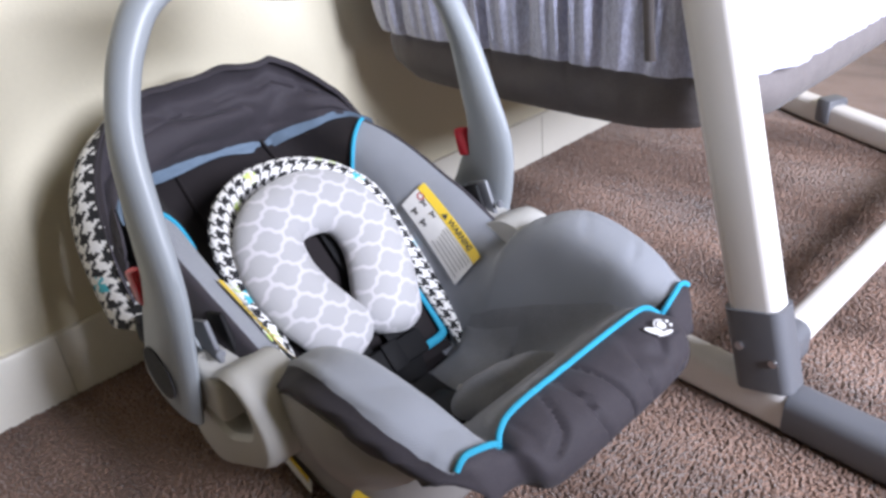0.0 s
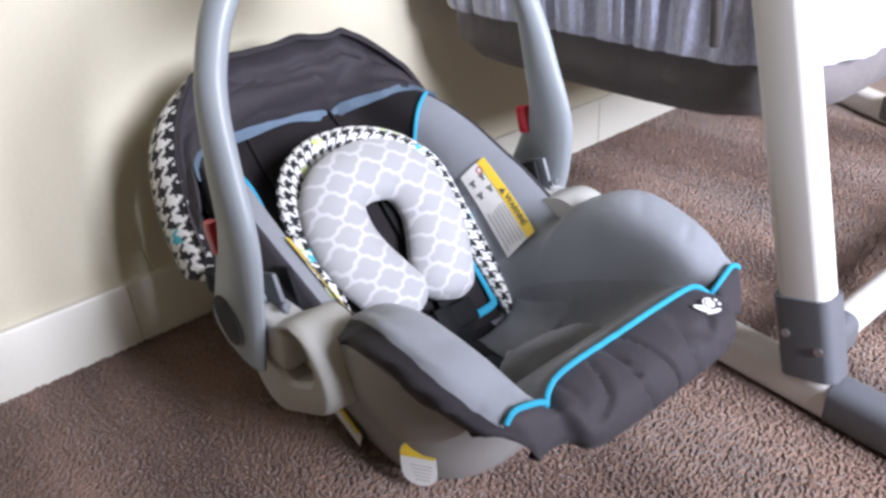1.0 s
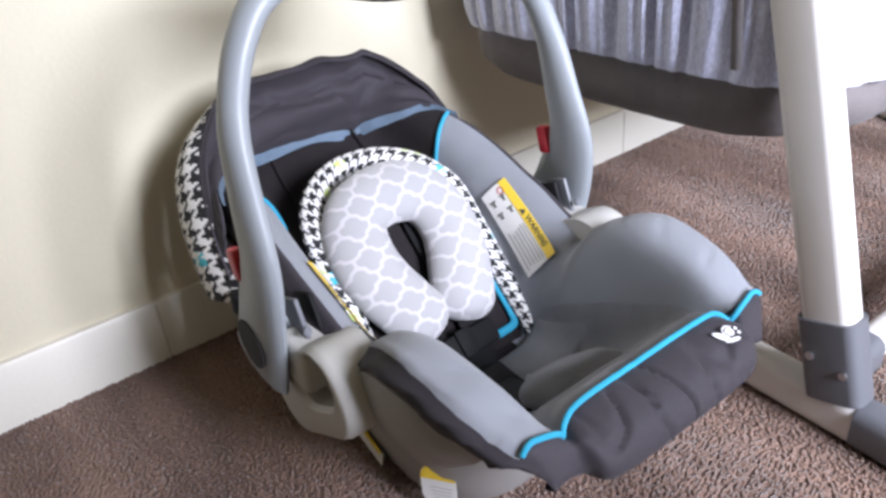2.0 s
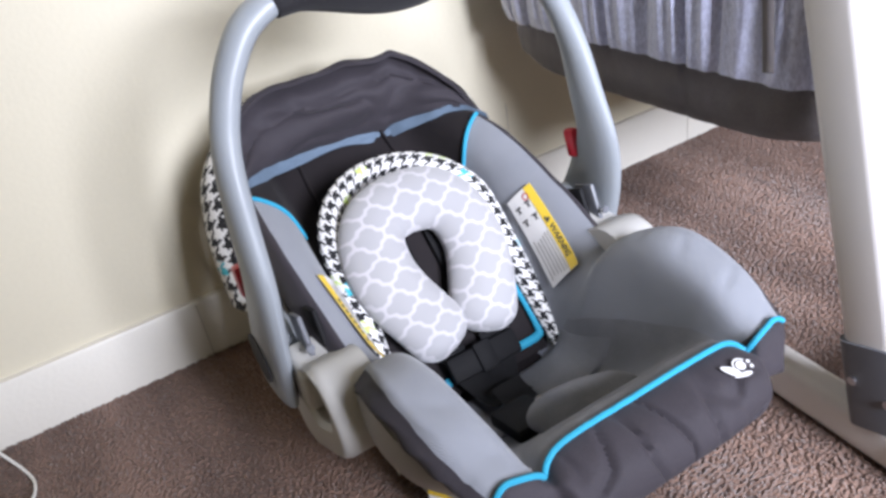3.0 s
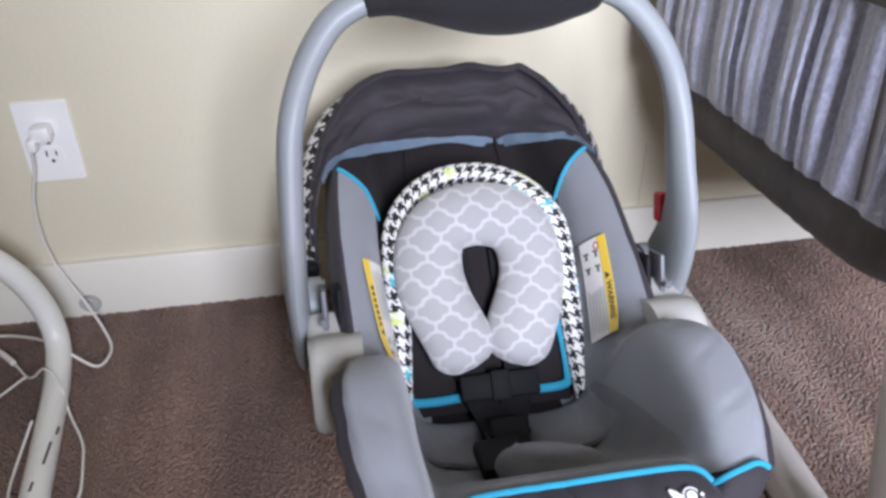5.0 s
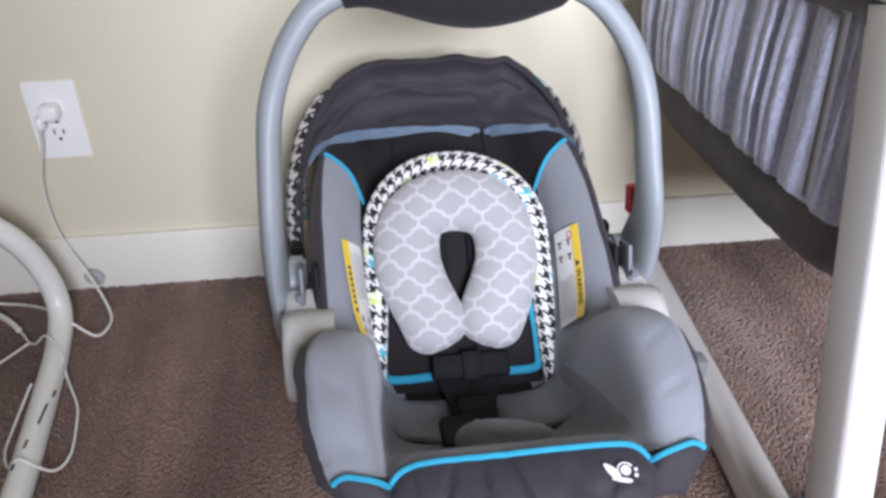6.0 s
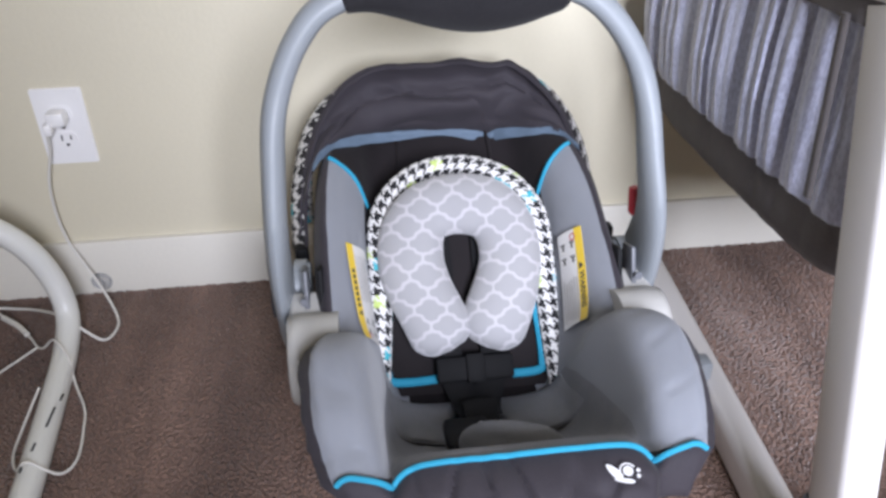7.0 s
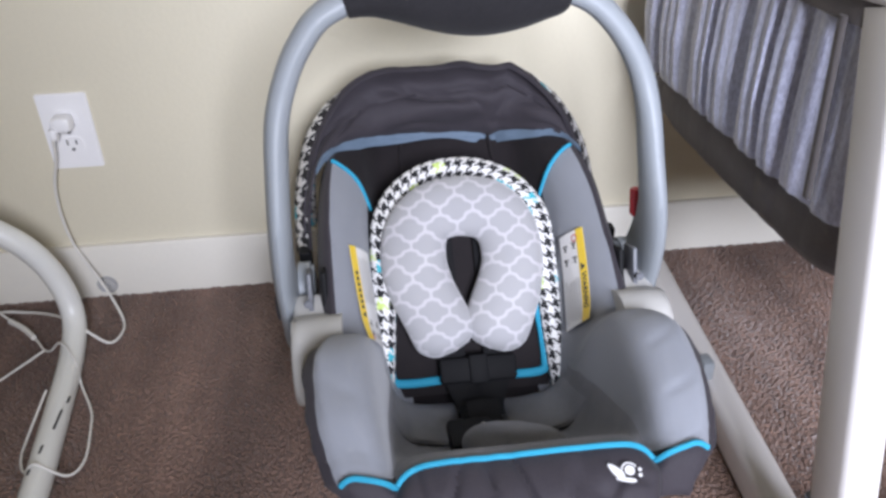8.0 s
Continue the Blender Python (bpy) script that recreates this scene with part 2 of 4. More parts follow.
def sweep(points, size, sides=14, up=None, closed=False, caps=True):
    """A tube along the points. size(t) gives the half width and half depth; up fixes the depth direction."""
    bm = bmesh.new()
    uvl = bm.loops.layers.uv.new("UVMap")
    n = len(points)
    rings, lens = [], [0.0]
    side = None
    for i, p in enumerate(points):
        if closed:
            tan = (points[(i + 1) % n] - points[i - 1]).normalized()
        else:
            tan = (points[min(i + 1, n - 1)] - points[max(i - 1, 0)]).normalized()
        if i:
            lens.append(lens[-1] + (p - points[i - 1]).length)
        if up is not None:
            side = up.cross(tan).normalized()
        elif side is None:
            side = tan.orthogonal().normalized()
        else:
            side = (side - tan * side.dot(tan)).normalized()
        dep = tan.cross(side).normalized()
        w, d = size(i / max(n - 1, 1))
        rings.append([bm.verts.new(p + side * (w * math.cos(a)) + dep * (d * math.sin(a))) for a in (2 * math.pi * k / sides for k in range(sides))])
    for i in range(n if closed else n - 1):
        a, b = rings[i], rings[(i + 1) % n]
        for k in range(sides):
            f = bm.faces.new((a[k], a[(k + 1) % sides], b[(k + 1) % sides], b[k]))
            w = size(i / max(n - 1, 1))[0]
            for lp, (uu, vv) in zip(f.loops, ((k, i), (k + 1, i), (k + 1, i + 1), (k, i + 1))):
                lp[uvl].uv = (uu / sides * 6.28 * w, lens[min(vv, n - 1)])
    if caps and not closed:
        bm.faces.new(rings[0])
        bm.faces.new(rings[-1])
    return bm


def cable(points, r, per=8, closed=False, sides=8):
    return sweep(spline(points, per, closed), lambda t: (r, r), sides, None, closed)


def sheet(fn, nu, nv, thick=0.0, u0=0.0, u1=1.0, v0=0.0, v1=1.0):
    """A grid patch of fn(u, v), with thickness on the side away from its front and a UV map in metres."""
    bm = bmesh.new()
    uvl = bm.loops.layers.uv.new("UVMap")
    g = [[Vector(fn(u0 + (u1 - u0) * i / nu, v0 + (v1 - v0) * j / nv)) for j in range(nv + 1)] for i in range(nu + 1)]
    mid_u = [0.0]
    for i in range(nu):
        mid_u.append(mid_u[-1] + (g[i + 1][nv // 2] - g[i][nv // 2]).length)
    mid_v = [0.0]
    for j in range(nv):
        mid_v.append(mid_v[-1] + (g[nu // 2][j + 1] - g[nu // 2][j]).length)
    vs = [[bm.verts.new(p) for p in row] for row in g]
    for i in range(nu):
        for j in range(nv):
            f = bm.faces.new((vs[i][j], vs[i + 1][j], vs[i + 1][j + 1], vs[i][j + 1]))
            for lp, (a, b) in zip(f.loops, ((i, j), (i + 1, j), (i + 1, j + 1), (i, j + 1))):
                lp[uvl].uv = (mid_u[a], mid_v[b])
    if thick:
        bm.normal_update()
        back = [[bm.verts.new(v.co - v.normal * thick) for v in row] for row in vs]
        for i in range(nu):
            for j in range(nv):
                f = bm.faces.new((back[i][j], back[i][j + 1], back[i + 1][j + 1], back[i + 1][j]))
                for lp, (a, b) in zip(f.loops, ((i, j), (i, j + 1), (i + 1, j + 1), (i + 1, j))):
                    lp[uvl].uv = (mid_u[a], mid_v[b])
        edge = [(i, 0) for i in range(nu)] + [(nu, j) for j in range(nv)] + [(i, nv) for i in range(nu, 0, -1)] + [(0, j) for j in range(nv, 0, -1)]
        for (a, b), (c, d) in zip(edge, edge[1:] + edge[:1]):
            bm.faces.new((vs[a][b], vs[c][d], back[c][d], back[a][b]))
    return bm


def loft(rings, caps=True):
    bm = bmesh.new()
    vs = [[bm.verts.new(p) for p in r] for r in rings]
    n = len(vs[0])
    for a, b in zip(vs, vs[1:]):
        for k in range(n):
            bm.faces.new((a[k], a[(k + 1) % n], b[(k + 1) % n], b[k]))
    if caps:
        bm.faces.new(vs[0])
        bm.faces.new(vs[-1])
    return bm


def rounded(hx, hy, r, per=5):
    """A rounded rectangle's outline, counter-clockwise."""
    r = min(r, hx, hy)
    out = []
    for cx, cy, a0 in ((hx - r, hy - r, 0), (r - hx, hy - r, 90), (r - hx, r - hy, 180), (hx - r, r - hy, 270)):
        for k in range(per + 1):
            a = radians(a0 + 90 * k / per)
            out.append((cx + r * math.cos(a), cy + r * math.sin(a)))
    return out


def prism(outline, depth, m, bevel=0.0):
    """An outline in x and y raised by depth along z, placed by m."""
    bm = bmesh.new()
    f = bm.faces.new([bm.verts.new((x, y, 0)) for x, y in outline])
    r = bmesh.ops.extrude_face_region(bm, geom=[f])
    bmesh.ops.translate(bm, vec=(0, 0, depth), verts=[v for v in r["geom"] if isinstance(v, bmesh.types.BMVert)])
    if bevel:
        bmesh.ops.bevel(bm, geom=[e for e in bm.edges if abs(e.verts[0].co.z - depth) < 1e-6 and abs(e.verts[1].co.z - depth) < 1e-6], offset=bevel, segments=2, affect="EDGES")
    bmesh.ops.transform(bm, matrix=m, verts=bm.verts)
    return bm


def disc(r, depth, m, n=24, bevel=0.0):
    return prism([(r * math.cos(2 * math.pi * k / n), r * math.sin(2 * math.pi * k / n)) for k in range(n)], depth, m, bevel)


def axes(at, x, y):
    """A pose whose x and y lie along the two directions given."""
    x, y = Vector(x).normalized(), Vector(y)
    z = x.cross(y).normalized()
    y = z.cross(x)
    m = Matrix((x, y, z)).transposed().to_4x4()
    m.translation = at
    return m


# ---- the room ----
def slab(name, lo, hi, material, label, category, kind="structure"):
    lo, hi = Vector(lo), Vector(hi)
    bm = rbox(*(hi - lo), 0.0, (lo + hi) / 2)
    ob = part(name, bm, material, None)
    return tagged(ob, label, category, "", kind)


# Unseen side walls close the room; the west one stands near to bounce light.
W_X0, W_X1, CEIL = -1.5, 2.4, 2.44
slab("floor", (W_X0, ROOM_S, -0.05), (W_X1, 0.0, 0.0), M_CARPET, "brown cut-pile carpet with darker vacuum marks", "floor")
slab("wall_north", (W_X0 - 0.1, 0.0, -0.05), (W_X1 + 0.1, 0.1, CEIL), M_WALL, "cream painted plaster wall behind the car seat", "wall")
slab("wall_west", (W_X0 - 0.1, ROOM_S, -0.05), (W_X0, 0.0, CEIL), M_WALL, "unseen cream painted plaster side wall, added to close the room and bounce light", "wall")
slab("wall_east", (W_X1, ROOM_S, -0.05), (W_X1 + 0.1, 0.0, CEIL), M_WALL, "unseen cream painted plaster side wall, added to close the room and bounce light", "wall")
slab("ceiling", (W_X0 - 0.1, ROOM_S - 0.1, CEIL), (W_X1 + 0.1, 0.1, CEIL + 0.1), M_TRIM, "plain off-white painted ceiling", "ceiling")
x0, x1, z0, z1 = WIN_X - WIN_W / 2, WIN_X + WIN_W / 2, WIN_Z - WIN_H / 2, WIN_Z + WIN_H / 2
south = thing("wall_south", (0, 0, 0), "cream painted wall with a window opening", "wall", "", "structure")
for lo, hi in (((W_X0 - 0.1, -0.05), (x0, CEIL)), ((x1, -0.05), (W_X1 + 0.1, CEIL)), ((x0, -0.05), (x1, z0)), ((x0, z1), (x1, CEIL))):
    part("wall_panel", rbox(hi[0] - lo[0], 0.1, hi[1] - lo[1], 0, ((lo[0] + hi[0]) / 2, ROOM_S - 0.05, (lo[1] + hi[1]) / 2)), M_WALL, south)

BB_H, BB_T = 0.094, 0.012
bb = bmesh.new()
prof = [(0, 0), (-BB_T, 0), (-BB_T, BB_H - 0.004), (-BB_T + 0.003, BB_H), (0, BB_H)]
ends = [[bb.verts.new((x, y, z)) for y, z in prof] for x in (W_X0, W_X1)]
for k in range(5):
    bb.faces.new((ends[0][k], ends[0][(k + 1) % 5], ends[1][(k + 1) % 5], ends[1][k]))
board = tagged(part("baseboard", bb, M_TRIM, None), "low cream painted baseboard along the wall", "baseboard", "", "structure")
M_SEAM = wall_paint("seam_shadow", (0.50, 0.47, 0.40))
for x in (-0.030, 0.945):
    part("joint", rbox(0.0014, 0.002, BB_H - 0.006, 0, (x, -BB_T - 0.0002, BB_H / 2)), M_SEAM, board)
crack = part("wall_hairline", rbox(0.0012, 0.001, 0.114, 0, (0.536, -0.0004, 0.150)), M_SEAM, None)
tagged(crack, "thin dark vertical hairline on the wall", "wall crack", "", "structure")

# ---- infant car seat ----
SX, SY = 0.203, -0.36
seat = thing("infant_car_seat", (SX, SY, 0), "grey and charcoal infant car seat with turquoise piping, on carpet", "car seat")


def sp(name, bm, material, parent=None, label=""):
    """A part of the seat; its mesh is drawn with x from the seat's middle and y from the wall."""
    ob = part(name, bm, material, parent or seat, label)
    if parent is None:
        ob.location = (0, -SY, 0)
    return ob


# The padded bucket: sections from the head end to the front lip.
# (middle y, middle z), (rim x, rim y, rim z), floor half width
SECTIONS = [
    ((-0.060, 0.306), (0.126, -0.085, 0.286), 0.085),
    ((-0.100, 0.275), (0.143, -0.140, 0.296), 0.090),
    ((-0.150, 0.235), (0.151, -0.200, 0.299), 0.095),
    ((-0.215, 0.180), (0.156, -0.272, 0.281), 0.098),
    ((-0.285, 0.125), (0.156, -0.350, 0.249), 0.098),
    ((-0.350, 0.082), (0.154, -0.415, 0.219), 0.096),
    ((-0.405, 0.062), (0.151, -0.446, 0.204), 0.095),
    ((-0.455, 0.066), (0.155, -0.478, 0.240), 0.097),
    ((-0.520, 0.100), (0.163, -0.535, 0.264), 0.100),
    ((-0.575, 0.155), (0.159, -0.600, 0.256), 0.102),
    ((-0.615, 0.208), (0.148, -0.645, 0.238), 0.102),
    ((-0.645, 0.232), (0.140, -0.666, 0.230), 0.101),
    ((-0.688, 0.226), (0.133, -0.677, 0.213), 0.098),
    ((-0.704, 0.203), (0.128, -0.680, 0.199), 0.094),
    ((-0.692, 0.184), (0.121, -0.668, 0.189), 0.088),
    ((-0.645, 0.178), (0.108, -0.634, 0.184), 0.076),
]


def catmull(a, b, c, d, t):
    return 0.5 * ((2 * b) + (c - a) * t + (2 * a - 5 * b + 4 * c - d) * t * t + (3 * b - a - 3 * c + d) * t ** 3)


def along(keys, s):
    """Smooth value between the keys at s from 0 to len - 1."""
    n = len(keys)
    i = min(max(int(s), 0), n - 2)
    a, b, c, d = (keys[min(max(i + k, 0), n - 1)] for k in (-1, 0, 1, 2))
    return catmull(a, b, c, d, s - i)


FLAT = [np.array((*c, *r, w)) for c, r, w in SECTIONS]


def bucket(s, v, lift=0.0):
    """A point of the padded surface: s along the seat, v from 0 in the middle to 6 under the outer side; v < 0 is the other side."""
    cy, cz, rx, ry, rz, w = along(FLAT, s)
    hy, hz = ry - cy, rz - cz
    side = 1 - 0.75 * min(max((s - 10.4) / 1.4, 0.0), 1.0)
    low = 1 - 0.45 * min(max((s - 5.8) / 0.8, 0.0), 1.0) - 0.30 * min(max((s - 9.0) / 2.8, 0.0), 1.0)
    wing = min(max((6.6 - s) / 1.6, 0.0), 1.0)
    kx, kh = 0.36 + 0.12 * wing, 0.90 - 0.14 * wing
    keys = [np.array(q) for q in (
        (0, cy, cz), (0.62 * w, cy + 0.01 * hy, cz + 0.01 * hz), (w, cy + 0.18 * hy, cz + 0.18 * hz),
        (w + kx * (rx - w), cy + kh * hy, cz + kh * hz), (rx, ry, rz),
        (rx + 0.013 * side, ry - 0.001, rz - 0.008), (rx + 0.020 * side, ry + 0.003, rz - 0.034 * low), (rx + 0.012 * side, ry + 0.008, rz - 0.072 * low))]
    x, y, z = along(keys, min(abs(v), 6.999))
    if s > 9.2:
        z -= 0.013 * min(s - 9.2, 1.0) * min(max((11.7 - s) / 0.6, 0.0), 1.0) * math.exp(-((abs(v) - 2.4) / 0.55) ** 2)
    return (math.copysign(x, v) if v else 0.0, y, z)


def wrinkled(s, v, amp=0.0022, seed=0.0):
    x, y, z = bucket(s, v)
    n = noise.noise(Vector((x * 26 + seed, y * 20, z * 20)))
    m = noise.noise(Vector((x * 9 + seed, y * 9 + 4, z * 9)))
    k = amp * n + amp * 1.4 * m
    if s > 10.6:
        g_ = noise.noise(Vector((x * 30 + 7, s * 0.5, 3.0)))
        k -= 0.0065 * min(s - 10.6, 0.9) * math.exp(-(g_ / 0.11) ** 2) * min(1.0, 15.2 - s) * max(0.0, min(1.0, 1 - (abs(v) - 1.5) / 0.8)) ** 2
    elif s > 6.3 and abs(v) > 3.2:
        g_ = noise.noise(Vector((s * 0.95 + 0.35 * abs(v) + seed, abs(v) * 0.2, 5.0 + math.copysign(2, v))))
        k -= 0.0030 * min(max((10.6 - s) / 0.5, 0.0), 1.0) * math.exp(-(g_ / 0.13) ** 2) * max(0.0, min((abs(v) - 3.2) / 0.4, 1.0)) * (1 - 0.7 * math.exp(-((abs(v) - 4.2) / 0.65) ** 4))
    return (x + math.copysign(k, v) * min(max((abs(v) - 2.5) / 1.2, 0.0), 1.0), y - 0.5 * k, z + 0.8 * k)


def pad(name, s0, s1, v0, v1, material, nu, nv, label="", thick=0.008, amp=0.002):
    """A sewn panel of the padding between two lengths and two edges; an edge may follow the length."""
    def edge(v, a):
        return v(a) if callable(v) else v

    def fn(a, b):
        lo, hi = sorted((edge(v0, a), edge(v1, a)))
        return wrinkled(a, lo + (hi - lo) * b, amp)
    return sp(name, sheet(fn, nu, nv, thick, s0, s1, 0.0, 1.0), material, None, label)


def crest(sg):
    """The seam between mesh and charcoal along the leg bolster."""
    return lambda a: sg * (4.35 + 0.45 * min(max((a - 6.2) / 3.0, 0.0), 1.0))


def gusset(sg):
    """The seam between back lining and side wing, closing in towards the seat."""
    return lambda a: sg * (2.6 - 1.15 * min(max((a - 3.0) / 2.2, 0.0), 1.0))


def cap_seam(v):
    """The seam between the wing's black top and its mesh: high at the outside, dropping in a curve to the inside."""
    return 1.95 + 0.80 * (1 - min(max((v - 2.4) / 2.1, 0.0), 1.0)) ** 1.9


def wing_point(a, b, sg):
    lo, hi = sorted((gusset(sg)(2.3 + 3.7 * a), sg * 4.1))
    v = lo + (hi - lo) * b
    return wrinkled(cap_seam(abs(v)) * (1 - a) + 6.0 * a, v, 0.0015)


pad("back_lining", 0.0, 6.0, gusset(-1), gusset(1), M_DARK, 40, 30, "black padded back lining", 0.008, 0.001)
pad("seat_cushion", 6.0, 11.15, -2.4, 2.4, M_PLAIN_GREY, 48, 34, "grey padded seat cushion", 0.01, 0.003)
for sg in (1, -1):
    sp("wing_cap", sheet(lambda a, b, sg=sg: wrinkled(cap_seam(2.6 + 1.5 * (b if sg > 0 else 1 - b)) * a, sg * (2.6 + 1.5 * (b if sg > 0 else 1 - b)), 0.0015), 24, 24, 0.008), M_DARK, None, "black top of the side wing")
    sp("side_wing", sheet(lambda a, b, sg=sg: wing_point(a, b, sg), 40, 24, 0.01), M_GREY, None, "grey mesh side wing")
    pad("wing_edge", 0.3, 6.0, sg * 4.1, sg * 7.0, M_CHARCOAL, 44, 18, "charcoal edge of the side wing")
    pad("leg_bolster", 6.0, 10.6, sg * 2.4, crest(sg), M_GREY, 80, 22, "grey mesh leg bolster", 0.01, 0.0016)
    pad("bolster_edge", 6.0, 10.6, crest(sg), lambda a, sg=sg: sg * (7.0 - min(max(a - 9.6, 0.0), 1.0)), M_CHARCOAL, 80, 18, "charcoal outer face of the leg bolster", 0.01, 0.0016)
    pad("lip_corner", 10.6, 11.15, sg * 2.4, sg * 6.0, M_CHARCOAL, 10, 40, "charcoal padded corner of the front lip", 0.01, 0.003)
pad("front_lip", 11.15, 15.0, lambda a: 1.9 * min((a - 11.15) / 2.2, 1.0) - 6.0, lambda a: 6.0 - 1.9 * min((a - 11.15) / 2.2, 1.0), M_CHARCOAL, 40, 200, "charcoal quilted front lip", 0.01, 0.003)


def pipe(fn, n, name="piping", r=0.0026):
    pts = [Vector(fn(i / n)) for i in range(n + 1)]
    return sp(name, sweep(pts, lambda t: (r, r), 8), M_TEAL, None, "bright turquoise piping")


def over(s, v, up=0.003):
    x, y, z = wrinkled(s, v)
    return (x, y - up * 0.5, z + up)


pipe(lambda t: over(11.15, -2.4 + 4.8 * t), 60)
for sg in (1, -1):
    pipe(lambda t, sg=sg: over(11.15 - 0.55 * min(t * 1.6, 1.0), sg * (2.4 + 2.3 * t)), 20)
    pipe(lambda t, sg=sg: over(cap_seam(2.45 + 1.7 * t), sg * (2.45 + 1.7 * t), 0.002), 26, r=0.0026)


# Plastic carrier shell under the padding.
def shell_fn(s, v):
    cy, cz, rx, ry, rz, w = along(FLAT, s)
    rx, rz = rx + 0.004 - 0.016 * min(max(s - 8.6, 0.0), 1.0), rz - 0.062 + 0.032 * min(max((s - 5.8) / 0.8, 0.0), 1.0)
    by, bz = cy + 0.028, max(cz - 0.045, 0.058)
    keys = [np.array(q) for q in ((0, by, bz), (0.75 * w, by, bz), (w + 0.035, by + 0.15 * (ry - by), bz + 0.2 * (rz - bz)), (rx + 0.008, by + 0.6 * (ry - by), bz + 0.65 * (rz - bz)), (rx + 0.012, ry + 0.012, rz))]
    x, y, z = along(keys, min(abs(v), 3.999))
    return (math.copysign(x, v) if v else 0.0, y, z)


sp("shell", sheet(shell_fn, 60, 40, 0.004, 0.2, 9.7, -3.99, 3.99), M_BASE, None, "grey moulded plastic carrier shell")

for sg in (1, -1):
    # moulded grab bracket with its recess
    ring_o = rounded(0.086, 0.048, 0.043, 8)
    ring_i = [(a + 0.026, b + 0.014) for a, b in rounded(0.042, 0.027, 0.026, 8)]
    lip = [(a + 0.026, b + 0.014) for a, b in rounded(0.047, 0.032, 0.031, 8)]
    tilt = Matrix.Rotation(radians(-29), 3, "X")
    rings = []
    for outline, x in ((ring_o, 0.150), (ring_o, 0.194), ([(a * 0.97, b * 0.95) for a, b in ring_o], 0.201), ([(a * 0.93, b * 0.90) for a, b in ring_o], 0.203), (lip, 0.203), (ring_i, 0.198), ([(a * 0.98, b * 0.98) for a, b in ring_i], 0.178)):
        rings.append([Vector((sg * x, 0, 0)) + Vector((0, -0.406, 0.160)) + tilt @ Vector((0, -a, b)) for a, b in outline])
    sp("grab_bracket", loft(rings), M_SHELL, None, "warm grey plastic side bracket with a hand recess")

# Stay-in base block with flared foot
rings = []
for z, hx, y0, y1, r in ((0.0, 0.114, -0.522, -0.185, 0.085), (0.010, 0.119, -0.528, -0.180, 0.088), (0.05, 0.128, -0.548, -0.172, 0.09), (0.10, 0.134, -0.568, -0.165, 0.09), (0.122, 0.136, -0.578, -0.165, 0.09), (0.120, 0.126, -0.568, -0.175, 0.085), (0.045, 0.100, -0.470, -0.200, 0.06)):
    rings.append([Vector((x, (y0 + y1) / 2 + y, z)) for x, y in rounded(hx, (y1 - y0) / 2, r, 10)])
sp("rocker_base", loft(rings), M_BASE, None, "grey plastic underside with rounded foot")

# Handle: an upright arch, flatter and deeper towards its pivots.
def arch(x, z, lean=0.18):
    low = max(0.0, (0.31 - z) / 0.12)
    return Vector((x, -0.370 + lean * (z - 0.35) + 0.056 * min(low, 1.25) ** 1.3, z))


left = [(0.212, 0.168), (0.211, 0.245), (0.208, 0.300), (0.204, 0.360), (0.198, 0.415), (0.186, 0.455), (0.168, 0.490), (0.141, 0.519), (0.094, 0.535), (0.014, 0.540)]
right = [(0.206, 0.178), (0.204, 0.248), (0.200, 0.300), (0.193, 0.360), (0.186, 0.415), (0.172, 0.460), (0.147, 0.498), (0.115, 0.524), (0.070, 0.535)]
keys = [arch(-x, z) for x, z in left] + [arch(x, z) for x, z in right[::-1]]
path = spline(keys, 6)
total = len(path) - 1


def handle_size(t):
    k = abs(2 * t - 1)
    d = 0.0165 + 0.034 * max(0.0, (k - 0.48) / 0.52) ** 1.3
    return (0.0125, d)


sp("carry_handle", sweep(path, handle_size, 20, Vector((0, 1, 0.18))), M_HANDLE, None, "silver grey plastic arched carry handle")
mid = [p for p in path if abs(p.x + 0.012) < 0.112]
sp("grip", sweep(spline(mid[::3] + [mid[-1]], 4), lambda t: (0.0148 + 0.037 * math.sin(math.pi * t) ** 2.0, 0.019 + 0.012 * math.sin(math.pi * t) ** 0.7), 20, Vector((0, 1, 0.18))), M_GRIP, None, "black foam hand grip")
